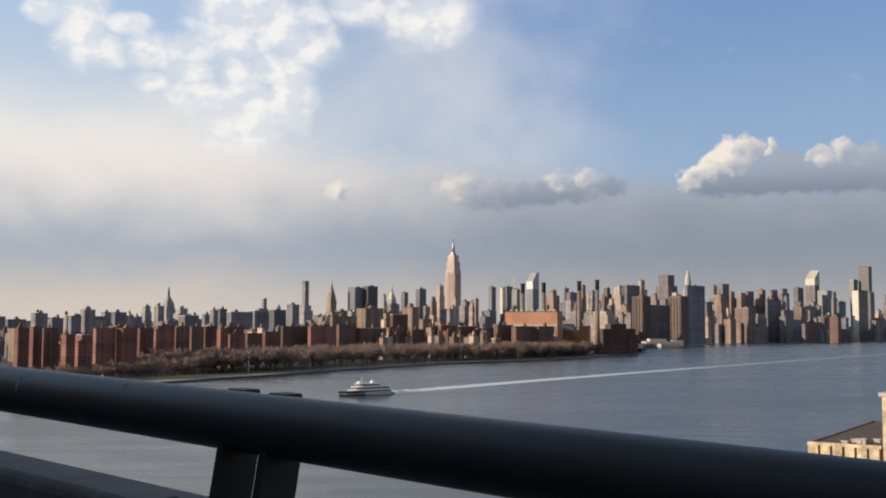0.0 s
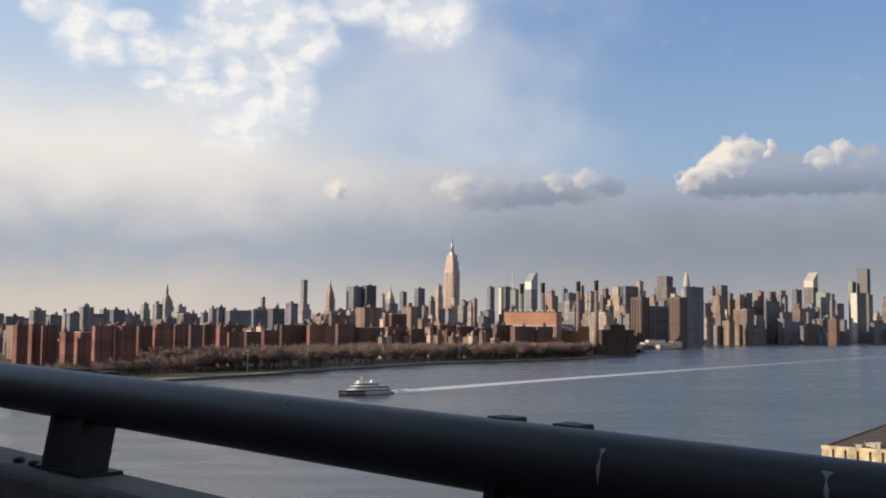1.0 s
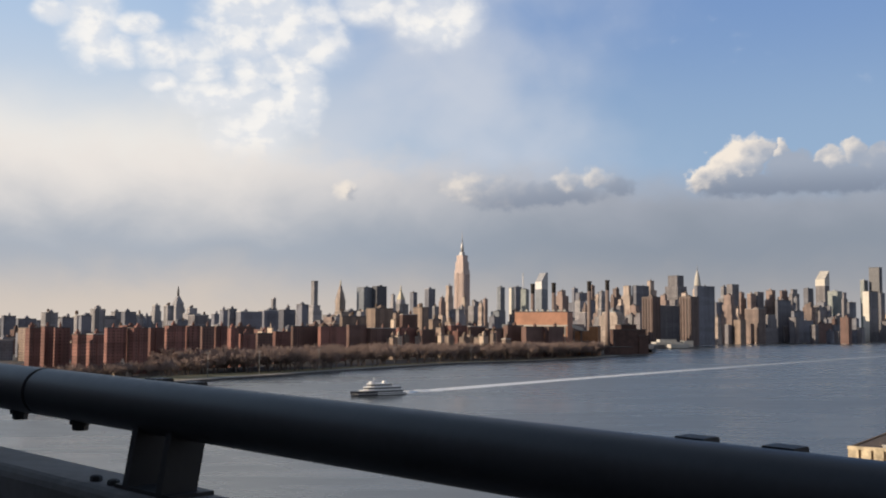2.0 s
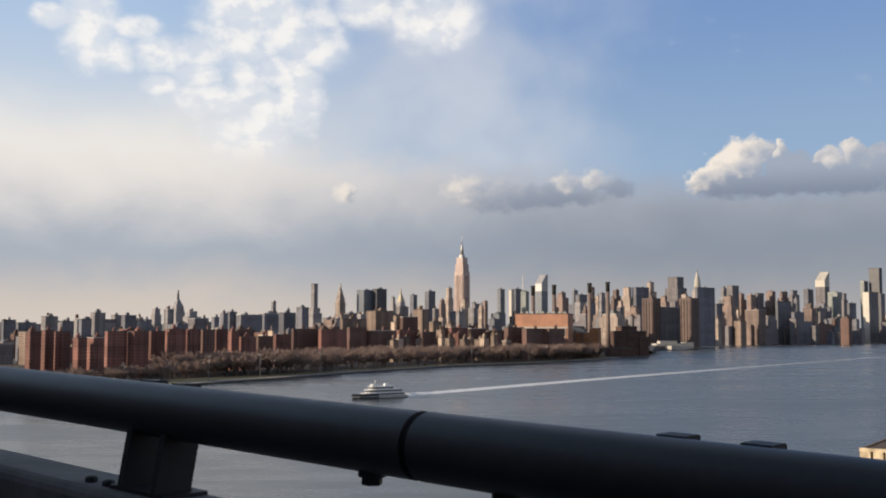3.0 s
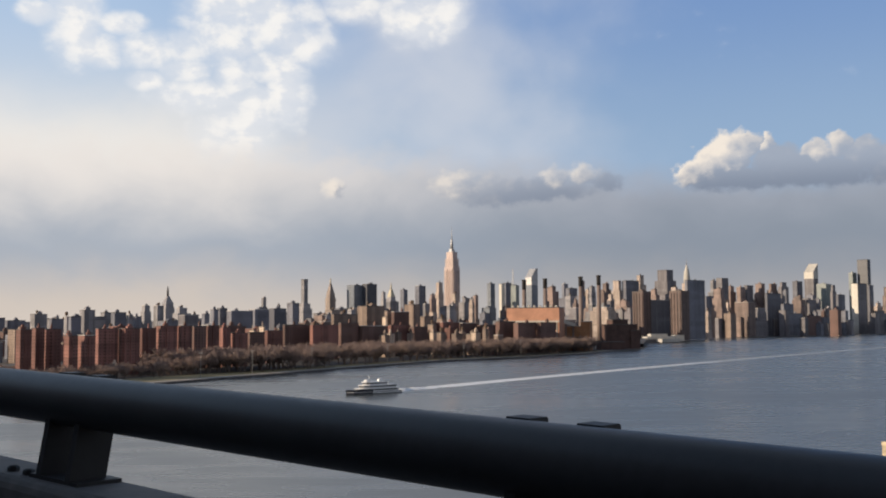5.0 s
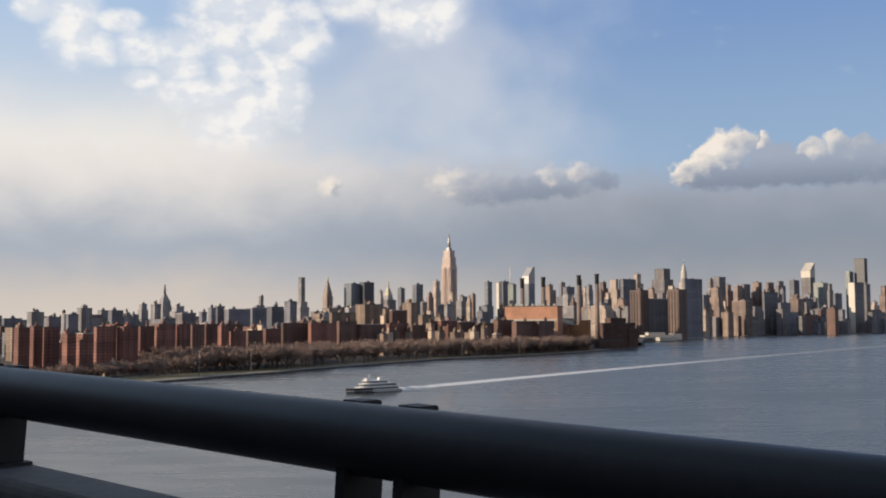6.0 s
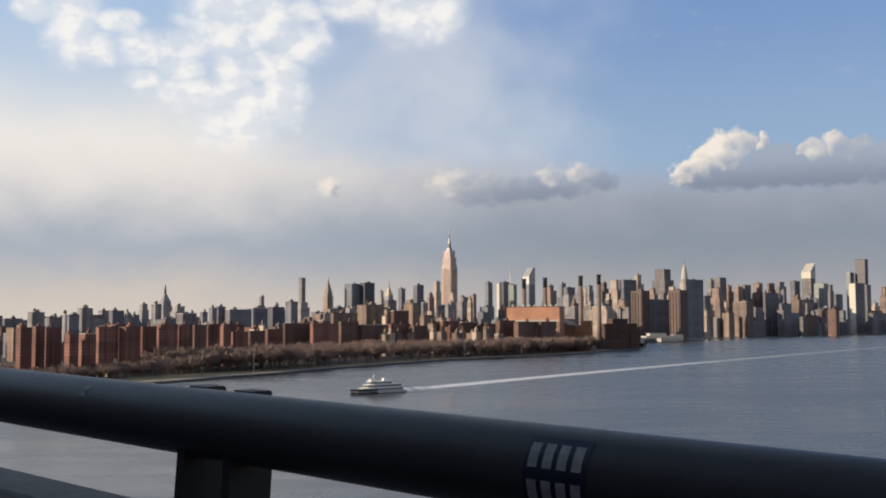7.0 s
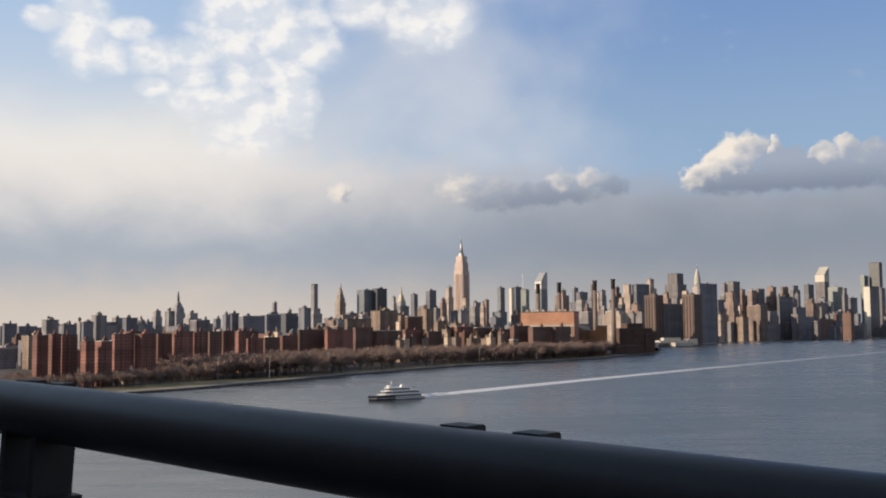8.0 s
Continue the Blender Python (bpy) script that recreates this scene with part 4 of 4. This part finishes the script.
def stack(bearing, far, top, r):
    x, y = spot(bearing, far)
    s = thing("smokestack", "tall brown smokestack with a sooty black top", "smokestack", pose(x, y, LAND_Z), "power station stacks")
    h = top - LAND_Z
    part("shaft", Shape().lathe([(r * 1.25, 0), (r, h - 16)], 18), M_STACK, s)
    part("cap", Shape().lathe([(r * 1.02, h - 16), (r * 1.05, h - 2), (r * 1.22, h - 1.5), (r * 1.22, h), (r * 0.9, h + 0.3)], 18), M_SOOT, s, "sooty black stack top")


for bearing, far, top in ((4.80, 1720, 115.0), (5.93, 1730, 117.0), (7.83, 1740, 120.0), (8.79, 1745, 122.0)):
    stack(bearing, far, top, 3.3)


def works(name, label, bearing, far, turn, solids, mat, roof_mat):
    x, y = spot(bearing, far)
    b = thing(name, label, "industrial building", pose(x, y, LAND_Z, 0, 0, turn))
    wall, roof = Shape(), Shape()
    for x0, x1, y0, y1, h in solids:
        wall.box(x0, x1, y0, y1, 0, h)
        roof.box(x0 - 0.4, x1 + 0.4, y0 - 0.4, y1 + 0.4, h, h + 1.0)
    part("wall", wall, mat, b)
    part("roof", roof, roof_mat, b)
    return b


works("brick_works", "orange brick industrial block with a pale roof edge", 7.75, 1680, -16, [(-26, 4, -14, 14, 38), (4, 18, -15, 15, 45)], M_ORANGE_BRICK, M_PALE)
works("dark_works", "dark brick plant building by the river", 9.80, 1800, 20, [(-30, 28, -14, 14, 40), (-16, 12, -11, 11, 48), (14, 32, -16, 8, 30)], M_DARK_BRICK, M_ROOF)
works("tank_house", "low dark service building by the river", 9.3, 1745, 20, [(-20, 22, -10, 8, 12)], M_DARK_BRICK, M_ROOF)
works("pier_house", "low white pier building with a flat roof", 12.15, 2420, 12, [(-44, 20, -14, 14, 11), (24, 46, -10, 10, 14), (-34, 6, -10, 8, 17)], M_PALE, M_PALE_ROOF)
conv = thing("conveyor_gallery", "pale sloping conveyor gallery on steel legs", "conveyor", pose(*spot(6.75, 1655), LAND_Z, 0, 0, 14))
part("gallery", Shape().slab([(-26, 52), (22, 38), (22, 43), (-26, 57)], -3, 3, None, "y"), M_PALE, conv, tidy=True)
for q in (-24, -8, 8, 20):
    part("leg", Shape().box(q - 0.5, q + 0.5, -2.5, 2.5, 0, 52 - (q + 26) * 0.29), M_STACK, conv)
pier2 = Shape().box(-60, 62, -9, 9, -1.5, 2.8)
solo("river_pier", pier2, M_STONE_EDGE, "long low pier reaching into the river", "pier", pose(505, 2330, 0, 0, 0, 35), kind="structure")
works("pier_shed", "low pale boat shed on a pier", 12.35, 2360, 35, [(-22, 34, -6, 6, 7)], M_PALE, M_PALE_ROOF)

# ---- park: bare trees, lamp posts ----


def tree_shapes(seed):
    """A bare winter tree: tapered trunk, limbs that fork, and many fine twigs."""
    r = random.Random(seed)
    wood, twigs = Shape(), Shape()

    def limb(shape, a, b, ra, rb, n):
        z = (b - a).normalized()
        q = z.to_track_quat("Z", "Y").to_matrix()
        v = [tuple(p + q @ Vector((rad * math.cos(2 * math.pi * i / n), rad * math.sin(2 * math.pi * i / n), 0))) for p, rad in ((a, ra), (b, rb)) for i in range(n)]
        shape.add(v, [(i, (i + 1) % n, n + (i + 1) % n, n + i) for i in range(n)])

    def grow(a, way, length, rad, level):
        b = a + way * length
        limb(wood if level < 3 else twigs, a, b, rad, rad * 0.62, 6 if level == 0 else 4 if level < 3 else 3)
        if level == 4:
            return
        for _ in range((6, 4, 4, 4)[level]):
            t = r.uniform(0.35, 1.0) if level else r.uniform(0.55, 1.0)
            side = Vector((r.gauss(0, 1), r.gauss(0, 1), r.uniform(-0.1, 0.7))).normalized()
            new_way = (way * r.uniform(0.5, 0.9) + side * r.uniform(0.6, 0.9) + Vector((0, 0, 0.15))).normalized()
            grow(a + (b - a) * t, new_way, length * (r.uniform(1.15, 1.5) if level == 0 else r.uniform(0.55, 0.78)), rad * 0.5 + (0.045 if level > 1 else 0), level + 1)
    grow(Vector((0, 0, -0.2)), Vector((r.gauss(0, 0.05), r.gauss(0, 0.05), 1)).normalized(), r.uniform(2.4, 3.2), 0.30, 0)
    return wood, twigs


TREES = []
for seed in range(5):
    wood, twigs = tree_shapes(20 + seed)
    t = thing("bare_tree", "bare brown winter tree in a riverside park", "tree", pose(0, 0, 0), "park trees")
    part("trunk", wood, M_BARK, t)
    part("crown", twigs, M_TWIG, t, "fine leafless brown twigs")
    TREES.append(t)


def inland(i, d):
    """A place d metres behind the shore, i counted along its points."""
    k = min(int(i), len(PARK) - 2)
    f = i - k
    a, b = Vector(PARK[k]), Vector(PARK[k + 1])
    n = (b - a).normalized()
    p = a.lerp(b, f)
    return p.x - n.y * d, p.y + n.x * d


used = set()
for i in range(300):
    s = 0.2 + 8.7 * (i + rng.random() * 0.9) / 300
    deep = 74 if s < 3.5 else max(74 - 26 * (s - 3.5), 42)
    x, y = inland(s, rng.choice((deep - 22, deep - 12, deep - 4, deep + 6, deep + 16)) + rng.uniform(-5, 5))
    size = rng.uniform(1.7, 2.5) * min(max(0.55 + 0.45 * (s - 3.0), 0.55), 1.0)
    m = pose(x, y, LAND_Z + 0.4, 0, 0, rng.uniform(0, 360))
    k = i % 5
    if k not in used:
        used.add(k)
        TREES[k].matrix_basis = m @ Matrix.Diagonal((size, size, size, 1))
    else:
        TREES[k].scale = (size,) * 3
        copy_thing(TREES[k], m)

# the deeper belt of trees that nobody could count
belt = Shape()
young = [tree_shapes(60 + k)[1] for k in range(3)]
for i in range(760):
    s = 0.1 + 8.8 * (i + rng.random()) / 760
    x, y = inland(s, (rng.uniform(90, 190) if s < 4 else rng.uniform(46, 150)) - 8 * max(s - 6, 0))
    size = rng.uniform(1.8, 2.5) * min(max(0.45 + 0.45 * (s - 3.0), 0.45), 0.9)
    t = young[i % 3]
    belt.add(t.v, t.f, pose(x, y, LAND_Z, 0, 0, rng.uniform(0, 360)) @ Matrix.Diagonal((size, size, size, 1)))
solo("bare_woodland", belt, M_TWIG, "dense brown belt of bare winter trees behind a park", "woodland", kind="stuff")

lamp = thing("park_lamp", "tall pale steel lamp post on the promenade", "lamp post", pose(*inland(2.95, 16), LAND_Z + 0.3), "promenade lamps")
part("pole", Shape().lathe([(0.28, 0), (0.18, 15), (0.14, 20)], 8), M_POLE, lamp)
part("head", Shape().box(-1.8, 1.8, -0.3, 0.3, 20, 20.5), M_POLE, lamp)
for s in (3.8, 4.7, 5.5, 6.3, 7.0):
    copy_thing(lamp, pose(*inland(s, 14), LAND_Z + 0.3))

# ---- ferry and its wake ----


def ferry():
    x, y = -42.5, 693.0
    f = thing("ferry", "white three-deck excursion ferry with dark hull and window bands", "ferry", pose(x, y, 0, 0, 0, 180 + 38) @ Matrix.Diagonal((0.9, 0.9, 0.72, 1)))

    def plan(half_l, half_w, bow):
        """Outline of a deck, bow towards +x."""
        return [(-half_l, -half_w), (half_l - bow, -half_w), (half_l - bow * 0.4, -half_w * 0.66), (half_l, 0), (half_l - bow * 0.4, half_w * 0.66), (half_l - bow, half_w), (-half_l, half_w)]
    part("hull", Shape().slab(plan(22.5, 5.2, 11), -0.6, 2.4), M_HULL, f, "dark navy hull", tidy=True)
    part("bulwark", Shape().slab([(3, -5.25), (11.5, -5.25), (18, -3.5), (23.0, 0), (18, 3.5), (11.5, 5.25), (3, 5.25)], 2.2, 4.4), M_HULL, f, "high dark bow bulwark", tidy=True)
    part("side_stripe", Shape().box(-22.0, 3.0, -5.3, 5.3, 0.7, 1.5), M_WHITE, f, "white stripe along the aft hull")
    part("rubbing_strake", Shape().slab(plan(22.8, 5.4, 11), 1.9, 2.2), M_WHITE, f, tidy=True)
    for lo, half, wid, bow, shift in ((2.4, 17.5, 4.9, 6, -2.5), (5.2, 15.0, 4.5, 6, -3.2), (8.0, 9.5, 3.9, 4, -1.0)):
        def moved(o):
            return [(px + shift, py) for px, py in o]
        house = part("deck_house", Shape().slab(moved(plan(half, wid, bow)), lo, lo + 0.7), M_WHITE, f, "white painted deck wall", tidy=True)
        part("window_band", Shape().slab(moved(plan(half - 0.12, wid - 0.12, bow)), lo + 0.7, lo + 2.1), M_TINT, house, "dark tinted window band", tidy=True)
        part("deck_edge", Shape().slab(moved(plan(half + 0.7, wid + 0.35, bow)), lo + 2.1, lo + 2.8), M_WHITE, house, "white deck edge", tidy=True)
        for i in range(9):
            q = -half + 1.2 + i * (2 * half - bow - 2) / 8 + shift
            part("pillar", Shape().box(q - 0.14, q + 0.14, -wid - 0.02, wid + 0.02, lo + 0.7, lo + 2.1), M_WHITE, house)
    part("wheelhouse", Shape().slab([(3.5, -2.2), (6.2, -1.6), (7.0, 0), (6.2, 1.6), (3.5, 2.2)], 10.8, 12.6), M_WHITE, f, tidy=True)
    part("funnel", Shape().frustum(-6.5, 0, 1.6, 1.2, 10.8, 1.2, 0.9, 13.0), M_WHITE, f)
    part("awning", Shape().box(-16.5, -9.0, -3.8, 3.8, 10.2, 10.4), M_HULL, f, "dark awning over the top deck")
    for q in (-16.2, -9.3):
        for s in (-3.6, 3.6):
            part("awning_post", Shape().box(q - 0.08, q + 0.08, s - 0.08, s + 0.08, 8.0, 10.2), M_WHITE, f)
    mast = Shape().lathe([(0.16, 12.6), (0.07, 17.0)], 6, pose(3.0, 0, 0)).box(2.9, 3.1, -1.3, 1.3, 14.8, 15.0)
    part("mast", mast, M_WHITE, f)
    return f


ferry()


def wake():
    """Churned white water behind the ferry, spreading and fading to a long pale line."""
    a, c, b = Vector((-29, 716)), Vector((210, 1085)), Vector((1000, 2120))
    s = Shape()
    n, m = 170, 9
    v = []
    for i in range(n + 1):
        t = (i / n) ** 1.35
        p = a * (1 - t) ** 2 + c * 2 * t * (1 - t) + b * t * t
        w = ((c - a) * (1 - t) + (b - c) * t).normalized()
        half = (5.0 + 5.0 * min(t * 14, 1)) * (1 - 0.45 * t) + (1.2 + 4.0 * math.exp(-t * 16)) * noise.noise((t * 90, 0, 0))
        for j in range(m):
            q = -1 + 2 * j / (m - 1)
            lump = (0.2 + 1.9 * math.exp(-t * 22)) * (1 - q * q) * (0.55 + 0.9 * noise.noise((p.x * 0.09 + q * 2, p.y * 0.09, j * 0.7)))
            v.append((p.x - w.y * q * half, p.y + w.x * q * half, 0.02 + max(lump, 0)))
    f = [(i * m + j, (i + 1) * m + j, (i + 1) * m + j + 1, i * m + j + 1) for i in range(n) for j in range(m - 1)]
    solo("wake", s.add(v, f, None, True), M_FOAM, "white foaming wake trailing behind a ferry", "wake", kind="stuff")


wake()


# ---- warehouse on the near bank ----
def warehouse():
    w = thing("riverside_warehouse", "cream stucco warehouse with pilasters and a flat brown roof", "warehouse", pose(45.4, 114.9, 0, 0, 0, 0))
    # local x along the sunlit wall, y back along the river side
    turn = pose(0, 0, 0, 0, 0, -34)
    part("wall", Shape().box(0.16, 7.6, 0.16, 34, -1, 31.9, turn), M_RECESS, w, "brown wall between pilasters, groove shade put into its colour")
    for i in range(6):
        part("pilaster", Shape().box(i * 1.28, i * 1.28 + 1.0, -0.1, 0.16, -1, 31.95, turn), M_CREAM, w, "worn cream pilaster")
    for i in range(24):
        part("pilaster", Shape().box(-0.1, 0.16, i * 1.4, i * 1.4 + 1.05, -1, 31.95, turn), M_CREAM, w, "worn cream pilaster")
    part("parapet", Shape().box(-0.14, 7.6, -0.14, 0.25, 31.95, 32.3, turn), M_CREAM, w, "cream parapet coping")
    part("roof_edge", Shape().box(-0.12, 0.1, 0.25, 34, 31.95, 32.2, turn), M_RECESS, w, "dark roof edge")
    part("roof", Shape().box(0.25, 20, 0.25, 34, 31.9, 32.1, turn), M_TANK, w, "brown tarred roof")
    for x, y, a, h in ((3.4, 2.0, 0.28, 0.25), (4.7, 3.0, 0.3, 0.45), (5.4, 2.2, 0.16, 0.6), (4.2, 4.4, 0.5, 0.25), (6.2, 5.0, 0.3, 0.35), (6.6, 9.0, 0.25, 0.7)):
        part("roof_vent", Shape().box(x - a, x + a, y - a, y + a, 32.1, 32.1 + h, turn).box(x - a - 0.1, x + a + 0.1, y - a - 0.1, y + a + 0.1, 32.1 + h, 32.2 + h, turn), M_PALE, w, "pale rooftop vent")
    for i in range(5):
        part("roof_pipe", Shape().lathe([(0.06, 32.1), (0.06, 32.4 + 0.15 * (i % 3)), (0.10, 32.45 + 0.15 * (i % 3))], 8, turn @ pose(2.4 + i * 0.9, 4.0 + i * 1.3, 0)), M_STACK, w)
    part("stair_tower", Shape().box(7.85, 14, -0.3, 6, -1, 37.6, turn), M_CREAM, w, "taller cream stair tower")
    part("tower_coping", Shape().box(7.55, 14.2, -0.5, 6.2, 37.6, 38.0, turn), M_PALE, w)
    part("rear_wall", Shape().box(14.05, 40, 0.2, 34, -1, 31.8, turn), M_CREAM, w)
    return w


warehouse()
near_bank = Shape().slab([(30, -60), (44, 60), (40, 118), (62, 190), (120, 260), (700, 500), (900, -60)], -1.0, 2.0)
solo("ground_near_bank", near_bank, M_LAND, "dark ground of the near river bank", "ground", kind="structure", tidy=True)


# ---- marks on the railing ----
def on_rail(shape, s, angle, r=RADIUS):
    """Wraps a flat drawing (x along the rail, y up the pipe's near side) onto the pipe at s, angle degrees above level."""
    out = []
    for x, y, z in shape.v:
        a = radians(angle) + y / r
        q = r + z
        out.append((s + x, -q * math.cos(a), q * math.sin(a)))
    turn = RAIL.to_3x3().to_4x4()
    shape.v = [tuple(turn @ Vector(p)) for p in out]
    return shape


def plate(x0, x1, y0, y1, z0, z1, n=8):
    s = Shape()
    for i in range(n):
        s.box(x0, x1, y0 + (y1 - y0) * i / n, y0 + (y1 - y0) * (i + 1) / n, z0, z1)
    return s


st = thing("sticker", "worn navy sticker with pale block bars on a pipe rail", "sticker", pose(*RAIL.translation))
part("backing", on_rail(plate(-0.044, 0.044, -0.046, 0.046, 0.0, 0.0007), 17.32, 6), M_NAVY, st)
for row in (0, 1):
    for i in range(4):
        q = 0.031 - i * 0.0205
        bar = plate(q - 0.0065, q + 0.0065, 0.006 - row * 0.044, 0.036 - row * 0.044, 0.0009, 0.0014, 3)
        part("bar", on_rail(bar, 17.32, 6), M_CHALK, st)


def dropping(s, angle, length, wid, tail):
    n = 10
    v, f = [], []
    for i in range(n + 1):
        t = i / n
        half = wid * (1.0 if t < 0.22 else tail) * (0.7 + 0.5 * math.sin(9 * t + s))
        x = 0.25 * length * t * math.sin(s * 7)
        v += [(x - half, -t * length, 0.0006), (x + half, -t * length, 0.0006), (x, -t * length, 0.0016)]
    for i in range(n):
        a = i * 3
        f += [(a, a + 3, a + 5, a + 2), (a + 2, a + 5, a + 4, a + 1), (a, a + 1, a + 4, a + 3)]
    f += [(0, 2, 1), (n * 3, n * 3 + 1, n * 3 + 2)]
    solo("bird_dropping", on_rail(Shape().add(v, f), s, angle), M_CHALK, "dried white bird dropping on a pipe rail", "stain", pose(*RAIL.translation), "stains on the rail", tidy=True)


dropping(2.68, 42, 0.050, 0.006, 0.45)
dropping(2.38, 50, 0.042, 0.007, 0.40)
dropping(18.36, 52, 0.024, 0.010, 0.9)
dropping(1.95, 62, 0.018, 0.003, 0.6)
dropping(3.35, 66, 0.016, 0.003, 0.6)
